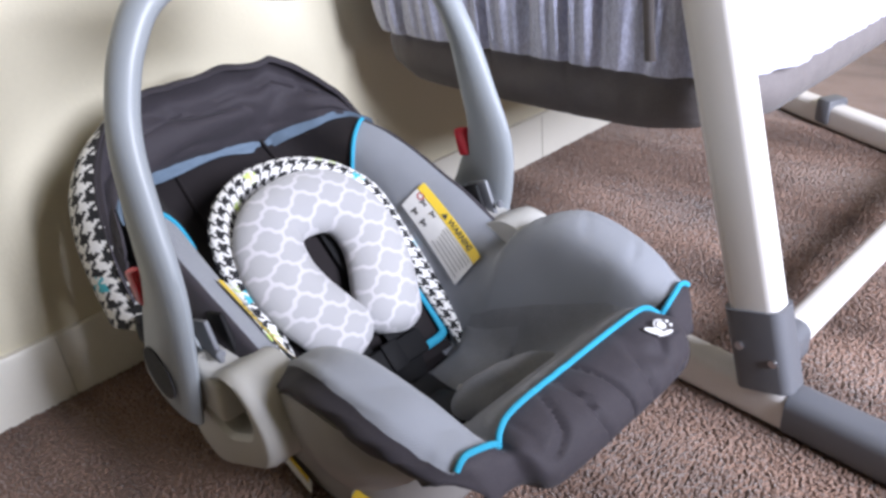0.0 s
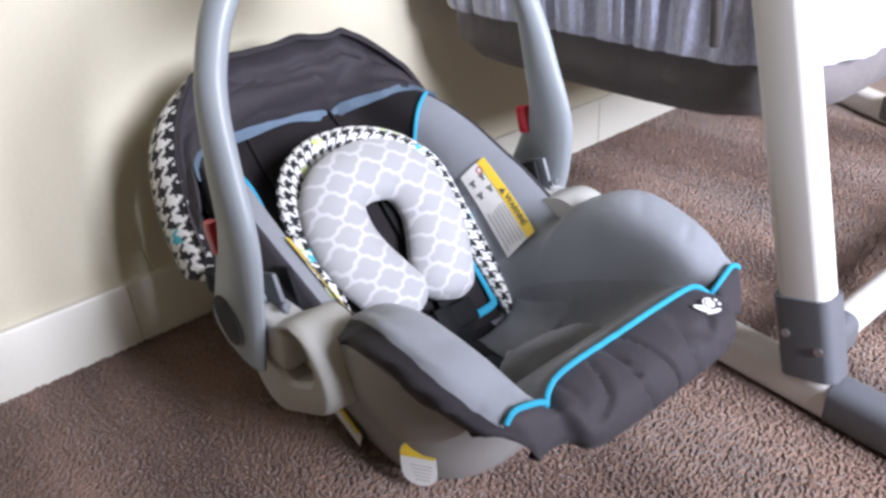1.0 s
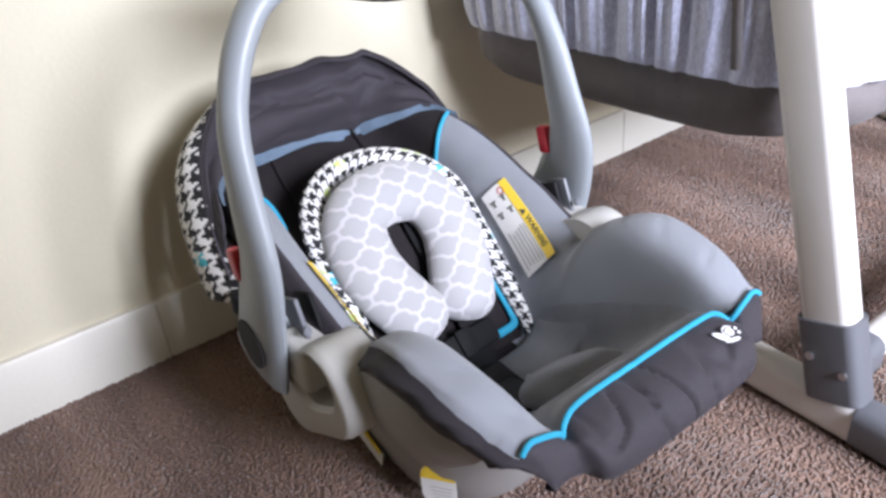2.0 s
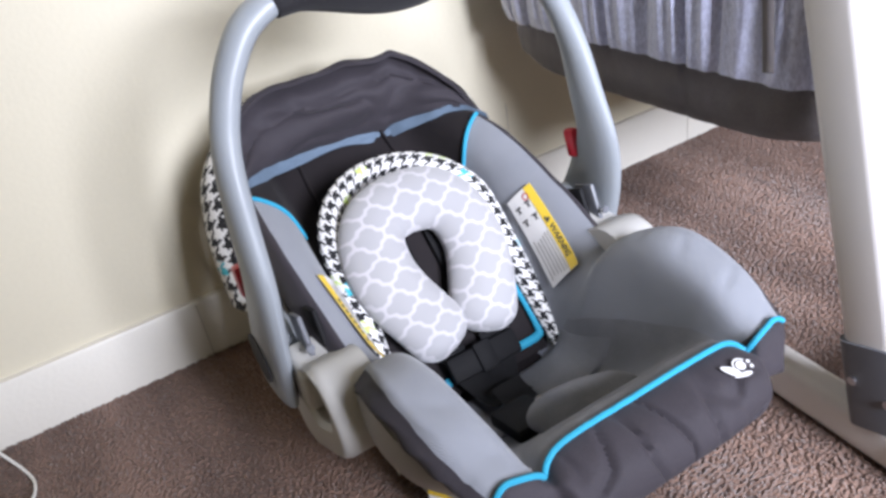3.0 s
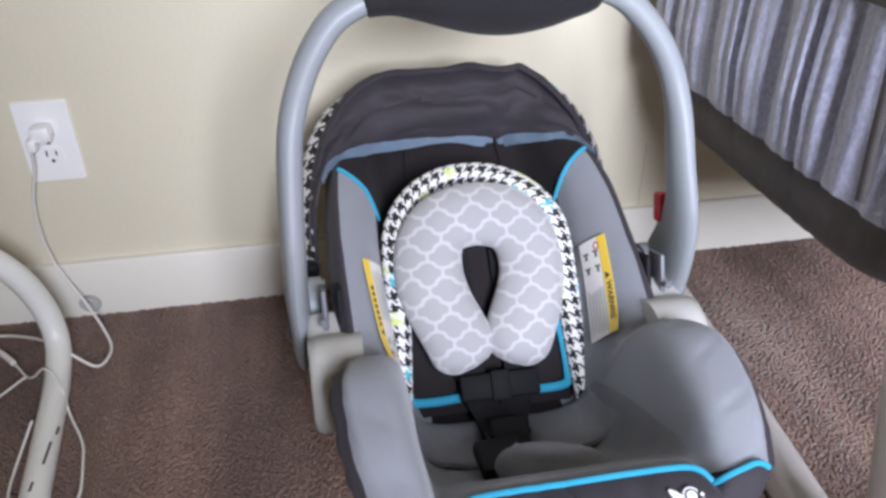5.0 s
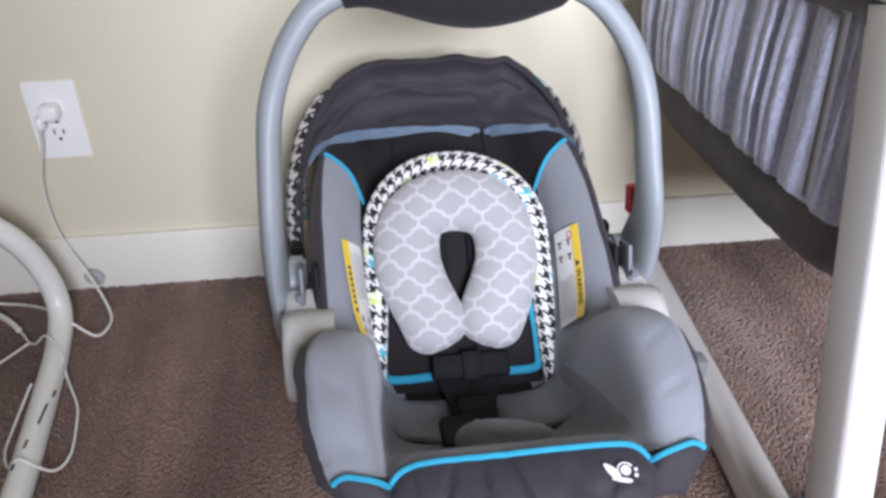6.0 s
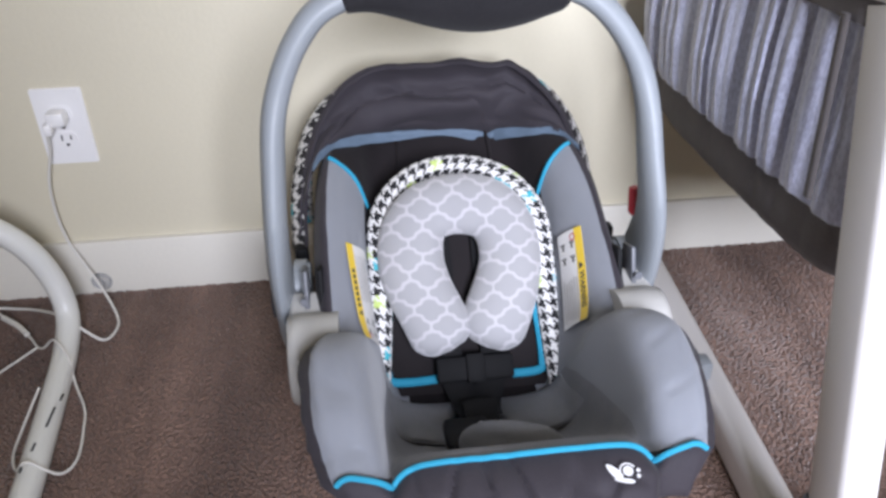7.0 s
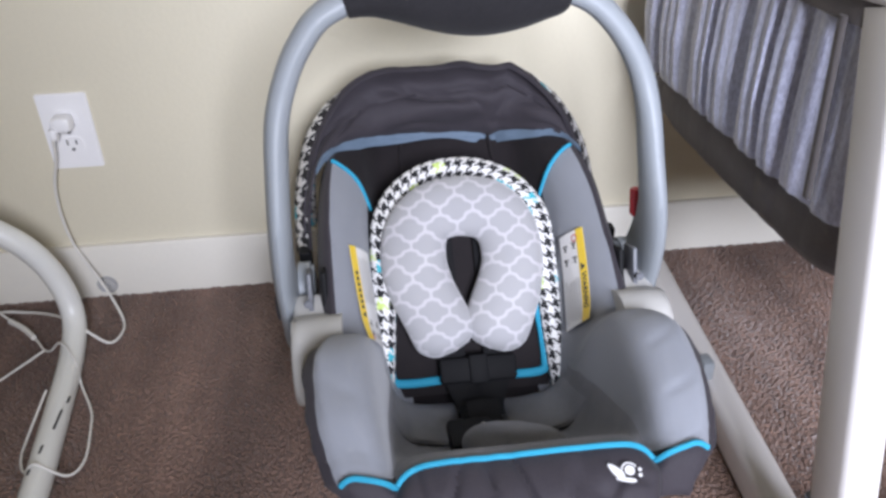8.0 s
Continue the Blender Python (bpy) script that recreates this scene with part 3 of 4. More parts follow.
for sg in (1, -1):
    out = axes((sg * 0.2, -0.325, 0.198), (0, -sg, 0), (0, 0, 1))
    pivot = sp("pivot", disc(0.030, 0.018, out, 28, 0.004), M_HANDLE, None, "round handle pivot cover")
    em = axes((sg * (0.2190 if sg > 0 else 0.2252), -0.345, 0.200), (0, -sg, 0), (0, 0, 1))
    ob = part("emblem", disc(0.027, 0.001, em, 24), M_GRIP, pivot, "dark round emblem")
    for cx, cy, rr in ((-0.004, 0.003, 0.008), (0.007, -0.005, 0.005), (0.008, 0.008, 0.0035)):
        part("emblem_mark", disc(rr, 0.0006, em @ Matrix.Translation((cx, cy, 0.001)), 16), M_FAINT, pivot)
    sp("release_button", rbox(0.012, 0.018, 0.034, 0.004, (0.196 if sg > 0 else -0.215, -0.338, 0.287), Matrix.Rotation(radians(-14), 3, "X")), M_RED, None, "red release button")
    # slotted rails beside the pivot
    for dx in (0.0, 0.016):
        sp("slot_rail", rbox(0.006, 0.034, 0.075, 0.003, (sg * (0.168 + dx), -0.380, 0.212), Matrix.Rotation(radians(-20), 3, "X")), M_BOOT if dx else M_BLACK)
    sp("pivot_screw", disc(0.0045, 0.003, axes((sg * 0.186, -0.400, 0.225), (1, 0, 0), (0, 0.3, 1)), 16, 0.001), M_BOOT, None, "dark screw head")
    sp("pivot_seat", rbox(0.050, 0.056, 0.050, 0.008, (sg * 0.180, -0.390, 0.189), Matrix.Rotation(radians(8), 3, "X"), 3), M_SHELL, None, "warm grey plastic block under the pivot")

# Canopy: a hood folded back over the head end.
def hood(u, v):
    """u from one side over the top to the other, v from the front rim to the back."""
    a = math.pi * u
    c, s_ = math.cos(a), max(math.sin(a), 0.0)
    w = 0.190 + 0.022 * math.sin(math.pi * min(max(1.1 * v + 0.08, 0.0), 1.0)) - (0.014 if c < 0 else 0.0)
    x = -w * math.copysign(abs(c) ** 0.74, c)
    h = min(1.0, 1.06 * s_ ** 0.74)
    z0, y0 = 0.192 - 0.02 * v * (1 - h), -0.262 + 0.15 * v
    top_y, top_z = -0.112 + 0.080 * v, 0.386 - 0.085 * max(v, 0.0) ** 1.5
    y = y0 + (top_y - y0) * h
    z = z0 + (top_z - z0) * h
    n = noise.noise(Vector((x * 18, y * 22, z * 18))) * 0.006 + noise.noise(Vector((x * 40, y * 34, z * 30))) * 0.003
    return (x, y + 0.3 * n, z + n)


EDGE = [(-0.176, -0.215, 0.292), (-0.163, -0.182, 0.304), (-0.132, -0.148, 0.304), (-0.075, -0.112, 0.293), (0.0, -0.098, 0.286), (0.050, -0.094, 0.280), (0.066, -0.096, 0.276), (0.082, -0.105, 0.286), (0.120, -0.140, 0.299), (0.150, -0.165, 0.306), (0.170, -0.205, 0.292)]


def lining_edge(u):
    """The lining's lower hem across the head end."""
    return Vector(along([np.array(q) for q in EDGE], 10 * min(max(u, 0.0), 0.9999)))


def hood_in(u, v):
    """The lining: a gathered strip under the rim, a fold that stands proud, then a flap down to the hem."""
    a, b = Vector(hood(u, 0.0)), lining_edge(u)
    p = a.lerp(b, v)
    s_ = max(math.sin(math.pi * u), 0.0)
    w = max(v, 0.0)
    fade = math.sin(math.pi * min(w, 1.0))
    crease = 0.36 + 0.10 * math.sin(5.2 * u + 0.6) + 0.06 * noise.noise(Vector((u * 5, 3.0, 1.0)))
    if w < crease:
        k = -0.010 * math.sin(math.pi * w / crease) + 0.0075 * noise.noise(Vector((u * 30, w * 3, 1.0))) * fade
    else:
        q = (w - crease) / (1 - crease)
        k = 0.016 * math.sin(math.pi * min(q * 1.05, 1.0)) ** 0.7 * (1 - 0.35 * q)
        k += 0.010 * noise.noise(Vector((u * 8 + 2 * w, w * 2.5, 5.0))) * fade
        r_ = noise.noise(Vector((u * 5 + 1.6 * w, w * 1.8 - u * 2, 8.0)))
        k -= 0.008 * math.exp(-(r_ / 0.09) ** 2) * fade
    k *= 0.35 + 0.65 * s_
    return (p.x, p.y - k, p.z + 0.35 * k)


def front_edge(u):
    """How far the dark rim reaches back: wide over the top, a thin line at the sides."""
    return -0.06 + 0.12 * max(math.sin(math.pi * u), 0.0) ** 1.2


sp("canopy", sheet(lambda u, b: hood(u, front_edge(u) + (1 - front_edge(u)) * b), 80, 18, 0.003), M_HOUND_WIDE, None, "houndstooth canopy folded back")
sp("canopy_rim", sheet(lambda u, b: hood(u, -0.07 + (front_edge(u) + 0.08) * b), 80, 6, 0.004, 0.01, 0.99), M_CHARCOAL, None, "charcoal canopy rim")
sp("canopy_lining", sheet(hood_in, 110, 36, 0.003, 0.02, 0.98, -0.02, 1.0), M_CHARCOAL, None, "gathered charcoal canopy lining")


def blue_edge(u, v):
    p = lining_edge(u)
    wide = 0.008 + 0.009 * math.exp(-((u - 0.62) / 0.14) ** 2) + 0.007 * math.exp(-((u - 0.22) / 0.10) ** 2) + 0.003 * noise.noise(Vector((u * 14, 1.0, 2.0)))
    wide *= min(1.0, 12 * min(u, 1 - u) + 0.2)
    out = 0.003 + 0.004 * v + 0.003 * noise.noise(Vector((u * 22, v * 2, 6.0)))
    return (p.x, p.y - out, p.z + 0.002 - wide * v)


sp("lining_hem", sheet(blue_edge, 80, 5, 0.002, 0.02, 0.98), M_BLUE, None, "pale blue edge of the canopy lining")
for sg in (1, -1):
    sp("canopy_clip", rbox(0.016, 0.020, 0.030, 0.004, (sg * 0.196, -0.256, 0.194)), M_BLACK, None, "black canopy elastic end")

# The back rest's plane: x across, w up along it, n out of it.
B0 = Vector((0, -0.377, 0.060))
BW = Vector((0, 0.191, 0.210)).normalized()
BN = Vector((0, -BW.z, BW.y))


def on_back(x, w, n=0.0):
    return B0 + Vector((x, 0, 0)) + BW * w + BN * n


# Body support insert: a cushion bound in houndstooth
def arch_line(hw, h, low, n=40):
    pts = [(-hw * 1.15, low), (-hw * 1.09, low + 0.3 * (h - hw - low)), (-hw * 1.02, 0.72 * (h - hw))]
    for k in range(13):
        a = math.pi * (1 - k / 12)
        pts.append((hw * math.cos(a), h - hw * 0.98 + hw * 0.98 * math.sin(a)))
    return pts + [(hw, 0.72 * (h - hw)), (hw * 1.02, low + 0.3 * (h - hw - low)), (hw * 1.05, low)]


line = arch_line(0.100, 0.282, -0.004)
pts = spline([on_back(x, w, 0.030 + 0.010 * abs(x) / 0.094 - 0.016 * max(0.0, (w - 0.20) / 0.08)) for x, w in line], 4)
sp("insert_border", sweep(pts, lambda t: (0.015, 0.010), 14, BN), M_HOUND, None, "houndstooth border of the body insert")
inner = [(x * 0.92, w) for x, w in line]
bm = bmesh.new()
front = [bm.verts.new(on_back(x, w, 0.030 - 0.016 * max(0.0, (w - 0.20) / 0.08))) for x, w in inner]
rear = [bm.verts.new(on_back(x, w, 0.002)) for x, w in inner]
bm.faces.new(front)
bm.faces.new(rear[::-1])
for k in range(len(inner)):
    j = (k + 1) % len(inner)
    bm.faces.new((front[k], rear[k], rear[j], front[j]))
sp("insert_panel", bm, M_DARK, None, "dark panel of the body insert")
for sg in (1, -1):
    pts = spline([on_back(sg * x - 0.007, w, 0.036) for x, w in ((0.090, 0.11), (0.094, 0.06), (0.094, 0.024), (0.089, 0.014), (0.066, 0.012), (0.036, 0.013))], 5)
    sp("insert_binding", sweep(pts, lambda t: (0.005, 0.003), 8, BN), M_TEAL, None, "turquoise binding of the insert")

# Harness
def strap(points, w, name, mat=M_WEB, th=0.0016, label=""):
    pts = spline(points, 5)
    return sp(name, sweep(pts, lambda t: (w, th), 8, Vector((0, -0.7, 0.7))), mat, None, label)


for sg in (1, -1):
    strap([on_back(sg * 0.030, 0.20, 0.034), on_back(sg * 0.029, 0.08, 0.040), on_back(sg * 0.027, 0.03, 0.043), on_back(sg * 0.012, -0.015, 0.052), (sg * 0.008, -0.455, 0.092)], 0.017, "shoulder_strap", label="black harness strap")
sp("chest_clip", rbox(0.092, 0.030, 0.010, 0.004, on_back(0.002, 0.022, 0.050), axes((0, 0, 0), (1, 0, 0), BW).to_3x3()), M_BLACK, None, "black plastic chest clip")
sp("clip_tongue", rbox(0.022, 0.034, 0.006, 0.002, on_back(0.002, 0.022, 0.056), axes((0, 0, 0), (1, 0, 0), BW).to_3x3()), M_BLACK)
strap([(0.0, -0.44, 0.098), (0.0, -0.47, 0.094), (0.0, -0.50, 0.098)], 0.019, "crotch_strap", label="black crotch strap")
sp("buckle", rbox(0.050, 0.060, 0.018, 0.006, (-0.022, -0.505, 0.108), Matrix.Rotation(radians(-16), 3, "X")), M_BLACK, None, "black harness buckle")
sp("adjuster_loop", cable([(-0.020, -0.525, 0.128), (-0.012, -0.520, 0.142), (-0.004, -0.528, 0.130), (-0.012, -0.535, 0.122)], 0.0016, 5, True), M_STEEL, None, "small wire loop")
for sg in (1, -1):
    def hip(u, v, sg=sg):
        x, y, z = bucket(6.0 + 1.55 * u, sg * (0.45 + 1.75 * v))
        dome = 0.017 * (math.sin(math.pi * u) * math.sin(math.pi * v)) ** 0.5 + 0.0025 * noise.noise(Vector((u * 3, v * 3, sg)))
        return (x, y - 0.4 * dome, z + dome + 0.003)
    sp("hip_cushion", sheet(hip, 18, 18, 0.004) if sg > 0 else sheet(lambda u, v: hip(u, 1 - v), 18, 18, 0.004), M_PLAIN_GREY, None, "small grey hip cushion")


def flap(u, v):
    """A soft padded tab, thick in the middle, lying slantwise in front of the buckle."""
    a, b = 2 * math.pi * u, math.pi * v
    ex = Vector((0.84, -0.48, 0.26)).normalized()
    up = Vector((0.0, -0.50, 0.86))
    ey = up.cross(ex).normalized()
    up = ex.cross(ey)
    r = max(math.sin(b), 0.0) ** 0.8
    cx, cy = math.cos(a), math.sin(a)
    p = Vector((0.012, -0.560, 0.148)) + ex * (0.058 * math.copysign(abs(cx) ** 0.75, cx) * r) + ey * (0.024 * cy * r) + up * (0.011 * math.cos(b))
    return p + up * (0.003 * noise.noise(p * 45))


sp("adjuster_flap", sheet(flap, 36, 14), M_PLAIN_GREY, None, "grey padded strap cover tab")
for sg in (1, -1):
    sp("lining_seam", cable([Vector(bucket(a, sg * 1.15)) + Vector((0, -0.002, 0.002)) for a in (0.5, 1.0, 1.5, 2.0, 2.5)], 0.0022, 5), M_DARK, None, "raised seam in the back lining")


# Warning labels sewn to the side wings; they follow the padding.
LX, LY = 0.124, 0.040
LABEL_QUAD = ((3.65, 2.82), (5.22, 2.58), (5.52, 3.18), (3.72, 3.48))


def drape(bm, sg, quad):
    """Lay a flat drawing (x along the label, y across it) over the wing, between four places on it."""
    for vert in bm.verts:
        a, b = vert.co.x / LX + 0.5, vert.co.y / LY + 0.5
        if sg < 0:
            a = 1 - a
        (s00, v00), (s10, v10), (s11, v11), (s01, v01) = quad
        q = (s00 * (1 - a) + s10 * a) * (1 - b) + (s01 * (1 - a) + s11 * a) * b
        r = (v00 * (1 - a) + v10 * a) * (1 - b) + (v01 * (1 - a) + v11 * a) * b
        p = Vector(bucket(q, sg * r))
        du = Vector(bucket(q + 0.05, sg * r)) - p
        dv = Vector(bucket(q, sg * (r + 0.05))) - p
        n = du.cross(dv).normalized()
        if n.x * sg > 0:
            n = -n
        vert.co = p + n * (0.0035 + vert.co.z)
    return bm


def flat(w, h, x, y, z, turn=0.0, n=1):
    bm = bmesh.new()
    bmesh.ops.create_grid(bm, x_segments=max(1, n), y_segments=max(1, n // 2), size=0.5)
    bmesh.ops.transform(bm, matrix=Matrix.Translation((x, y, z)) @ Matrix.Rotation(radians(turn), 4, "Z") @ Matrix.Diagonal((w, h, 1, 1)), verts=bm.verts)
    return bm


for sg, quad in ((1, LABEL_QUAD), (-1, LABEL_QUAD)):
    wrap = lambda bm: drape(bm, sg, quad)
    base = flat(LX, LY, 0, 0, 0, 0, 16)
    tag = sp("warning_label", wrap(base), M_LABEL, None, "white and yellow sewn warning label")
    part("yellow_strip", wrap(flat(LX, 0.0125, 0, LY / 2 - 0.00625, 0.0006, 0, 16)), M_YELLOW, tag, "yellow strip")
    rnd = random.Random(5 + sg)
    for row in range(6):
        ln = rnd.uniform(0.050, 0.064)
        part("text_bar", wrap(flat(ln, 0.0011, 0.024, 0.0045 - 0.0040 * row, 0.0007, 0, 10)), M_FAINT, tag)
    for px, py in ((-0.046, 0.002), (-0.029, 0.002), (-0.046, -0.012), (-0.029, -0.012)):
        for turn in (25, 85, 145):
            part("pictogram_bar", wrap(flat(0.0075, 0.0012, px + 0.002 * math.cos(turn), py + 0.001 * math.sin(turn), 0.0007, turn)), M_INK, tag)
    for k in range(8):
        a = k * math.pi / 4
        part("red_ring", wrap(flat(0.0032, 0.0011, -0.053 + 0.0036 * math.cos(a), 0.0045 + 0.0036 * math.sin(a), 0.0009, math.degrees(a) + 90)), M_RED, tag)
    tri = bmesh.new()
    tri.faces.new([tri.verts.new(q) for q in ((-0.022, 0.0105, 0.0011), (-0.0135, 0.0105, 0.0011), (-0.0178, 0.0175, 0.0011))])
    part("warning_triangle", wrap(tri), M_INK, tag)
    if sg > 0:
        cu = bpy.data.curves.new("label_text", "FONT")
        cu.body, cu.size, cu.align_x, cu.align_y, cu.offset = "WARNING", 0.0100, "CENTER", "CENTER", 0.00025
        tmp = new("label_text", cu)
        me = bpy.data.meshes.new_from_object(tmp.evaluated_get(bpy.context.evaluated_depsgraph_get()))
        bpy.data.objects.remove(tmp)
        bm = bmesh.new()
        bm.from_mesh(me)
        bmesh.ops.translate(bm, vec=(0.013, LY / 2 - 0.0062, 0.0012), verts=bm.verts)
        part("warning_text", wrap(bm), M_INK, tag)
    else:
        for k in range(7):
            part("text_bar", wrap(flat(0.0042, 0.0052, -0.008 + 0.0065 * k, LY / 2 - 0.0062, 0.0011)), M_INK, tag)

# Emblem printed on the front lip: three plain leaf shapes
lp = Vector(bucket(11.75, 1.35))
e1 = Vector(bucket(11.75, 1.6)) - Vector(bucket(11.75, 1.1))
e2 = Vector(bucket(11.5, 1.35)) - Vector(bucket(12.0, 1.35))
m = axes(lp, e1, e2)
m.translation = lp + Vector(m.col[2].xyz) * 0.004
m = m @ Matrix.Scale(0.8, 4)
for cx, cy, ln, wd, rot in ((-0.0120, 0.0015, 0.0105, 0.0056, -52), (-0.004, -0.0085, 0.0105, 0.0030, -12)):
    o = [(ln * math.cos(a), 0.78 * wd * math.sin(a) * (1 + 0.3 * math.cos(a))) for a in (2 * math.pi * k / 20 for k in range(20))]
    sp("print_leaf", prism(o, 0.0006, m @ Matrix.Translation((cx, cy, 0)) @ Matrix.Rotation(radians(rot), 4, "Z")), M_LOGO, None, "white printed leaf shape")
arc = [(0.0088 * math.cos(radians(a)), 0.0088 * math.sin(radians(a))) for a in range(25, 190, 15)]
arc += [(0.0072 * math.cos(radians(a)), 0.0072 * math.sin(radians(a))) for a in range(175, 20, -15)]
sp("print_arc", prism(arc, 0.0006, m @ Matrix.Translation((0.002, 0.001, 0))), M_LOGO, None, "white printed arc")
sp("print_dot", disc(0.0052, 0.0008, m @ Matrix.Translation((0.002, 0.001, 0)), 18), M_LOGO)
sp("print_dot", disc(0.0020, 0.0008, m @ Matrix.Translation((0.0125, 0.001, 0)), 12), M_LOGO)
sp("print_dot", disc(0.0020, 0.0008, m @ Matrix.Translation((0.0115, -0.005, 0)), 12), M_LOGO)

# Labels on the underside block
bn = Vector((-0.80, -0.52, -0.28)).normalized()
bm_ = axes(Vector((-0.1195, -0.497, 0.048)) + bn * 0.002, bn.cross(Vector((0, 0, 1))) * -1, (0, 0, 1))
if Vector(bm_.col[2].xyz).dot(bn) < 0:
    bm_ = bm_ @ Matrix.Rotation(math.pi, 4, "Y")
sp("base_label", prism(rounded(0.019, 0.031, 0.019, 8), 0.0010, bm_), M_LABEL, None, "rounded white label")
sp("base_label_cap", prism([(0.0188 * math.cos(a), 0.009 + 0.0215 * math.sin(a)) for a in (math.pi * k / 14 for k in range(15))], 0.0016, bm_), M_YELLOW, None, "yellow label heading")
for k in range(5):
    sp("label_bar", prism([(x + 0.003, y - 0.002 - 0.005 * k) for x, y in rounded(0.012 - 0.001 * k, 0.0006, 0.0003, 1)], 0.0014, bm_), M_FAINT)
sl = axes((-0.1285, -0.345, 0.038), (0, -1, -0.42), (-0.12, -0.42, 1))
sp("angle_label", prism(rounded(0.060, 0.016, 0.003, 2), 0.0012, sl), M_LABEL, None, "white level label")
sp("angle_sticker", prism([(x, y + 0.012) for x, y in rounded(0.056, 0.0045, 0.002, 2)], 0.0018, sl), M_YELLOW, None, "yellow level line sticker")

# ---- neck pillow lying in the seat ----
pil = thing("neck_pillow", (SX, -0.33, 0.2), "white and grey quatrefoil plush head pillow lying in the seat", "pillow")
half = [(0.034, 0.076), (0.043, 0.097), (0.0540, 0.124), (0.0605, 0.155), (0.0565, 0.189), (0.040, 0.213), (0.014, 0.222)]
uline = [(-x, w) for x, w in half] + half[::-1]
pts = spline([Vector((x, w, 0)) for x, w in uline], 6)
end0, end1 = pts[0] + (pts[0] - pts[2]).normalized() * 0.033, pts[-1] + (pts[-1] - pts[-3]).normalized() * 0.033


def pillow_size(t):
    k = min(t, 1 - t)
    r = math.sqrt(max(0.0, 1 - (1 - min(k / 0.085, 1)) ** 2))
    swell = 1 + 0.03 * math.sin(9 * t) + 0.02 * math.sin(23 * t + 1)
    return (max(0.0388 * r * swell, 0.0005), max(0.027 * r * swell, 0.0005))


full = spline([end0, (end0 + pts[0]) / 2, pts[0]], 5)[:-1] + pts + spline([pts[-1], (end1 + pts[-1]) / 2, end1], 5)[1:]
ob = part("cushion", sweep(full, pillow_size, 24, Vector((0, 0, 1))), M_PILLOW, pil)
place = axes(on_back(-0.003, -0.001, 0.052), (1, 0, 0), BW)
place.translation = Vector(place.translation) - Vector((0, -0.33, 0.2))
ob.matrix_local = place

# ---- bassinet on its stand ----
bas = thing("bassinet", (0.872, -0.335, 0), "bassinet with gathered silver plush skirt on an ivory tube stand", "bassinet")
BX, BY = 0.872, -0.335


def bp(name, bm, material, label="", parent=None):
    ob = part(name, bm, material, parent or bas, label)
    if parent is None:
        ob.location = (-BX, -BY, 0)
    return ob


def tub_ring(z, hx, hy, r, wave=0.0, n=700, sag=0.0):
    """A rounded rectangle, evenly stepped, with gathered waves round it."""
    base = [Vector(p) for p in rounded(hx, hy, r, 24)]
    base.append(base[0])
    run = [0.0]
    for a, b in zip(base, base[1:]):
        run.append(run[-1] + (b - a).length)
    out, k = [], 0
    for i in range(n):
        d = run[-1] * i / n
        while run[k + 1] < d:
            k += 1
        p = base[k].lerp(base[k + 1], (d - run[k]) / max(run[k + 1] - run[k], 1e-9))
        q = base[k + 1] - base[k]
        nrm = Vector((q.y, -q.x)).normalized()
        f = i * 2 * math.pi / n
        ph = (f * 33 / (2 * math.pi) + 0.45 * math.sin(f * 9) + 0.3 * math.sin(f * 17)) % 1.0
        w = wave * (1.0 - 1.8 * math.exp(-((ph - 0.5) / 0.13) ** 2) + 0.25 * math.sin(f * 131))
        fade = max(0.0, 1 - (abs(p.y) / hy) ** 3) if hy else 0
        out.append(Vector((BX + p.x + nrm.x * w, BY + p.y + nrm.y * w, z - sag * fade + 0.15 * wave * math.sin(f * 31))))
    return out


bp("fabric_base", loft([tub_ring(z, hx, hy, 0.12, 0.0006, 700, dr) for z, hx, hy, dr in ((0.300, 0.25, 0.17, 0.0), (0.302, 0.330, 0.245, 0.010), (0.315, 0.366, 0.282, 0.012), (0.332, 0.380, 0.295, 0.008), (0.352, 0.383, 0.298, 0.004), (0.372, 0.380, 0.295, 0.0), (0.395, 0.372, 0.287, 0.0))]), M_BAND, "taupe grey fabric bottom of the tub")
bp("ruffle", loft([tub_ring(z, 0.384 + a, 0.300 + a, 0.12, wv) for z, a, wv in ((0.374, 0.006, 0.003), (0.39, 0.009, 0.005), (0.44, 0.012, 0.007), (0.50, 0.012, 0.006), (0.55, 0.011, 0.004), (0.578, 0.008, 0.002))], False), M_RUFFLE, "gathered silver plush skirt")
bp("rail_band", loft([tub_ring(z, 0.384 + a, 0.300 + a, 0.12) for z, a in ((0.540, 0.010), (0.542, 0.018), (0.566, 0.018), (0.566, 0.010))], False), M_BAND, "dark fabric band under the top rail")
bp("top_rail", loft([tub_ring(z, 0.386 + a, 0.30 + a, 0.12) for z, a in ((0.566, 0.004), (0.564, 0.022), (0.570, 0.028), (0.588, 0.028), (0.594, 0.022), (0.594, 0.004))], False), M_POST, "ivory top rail")
bp("skirt_strap", sweep([Vector((0.4675, -0.5430 + (0.0008) * k, 0.3940 + 0.0090 * k)) for k in range(18)], lambda t: (0.0065, 0.002), 6, Vector((1, 0, 0))), M_BAND, "dark strap over the skirt")

# stand: leg, moulded boot, foot rail
def beam(a, b, w, d, r, up):
    a, b = Vector(a), Vector(b)
    t = (b - a).normalized()
    s = up.cross(t).normalized()
    u = t.cross(s)
    return loft([[p + s * x + u * y for x, y in rounded(w / 2, d / 2, r)] for p in (a, a + t * 0.001, b - t * 0.001, b)])


LEG_A, LEG_B = Vector((0.4875, -0.6765, 0.145)), Vector((0.4875, -0.5667, 0.562))
lt = (LEG_B - LEG_A).normalized()
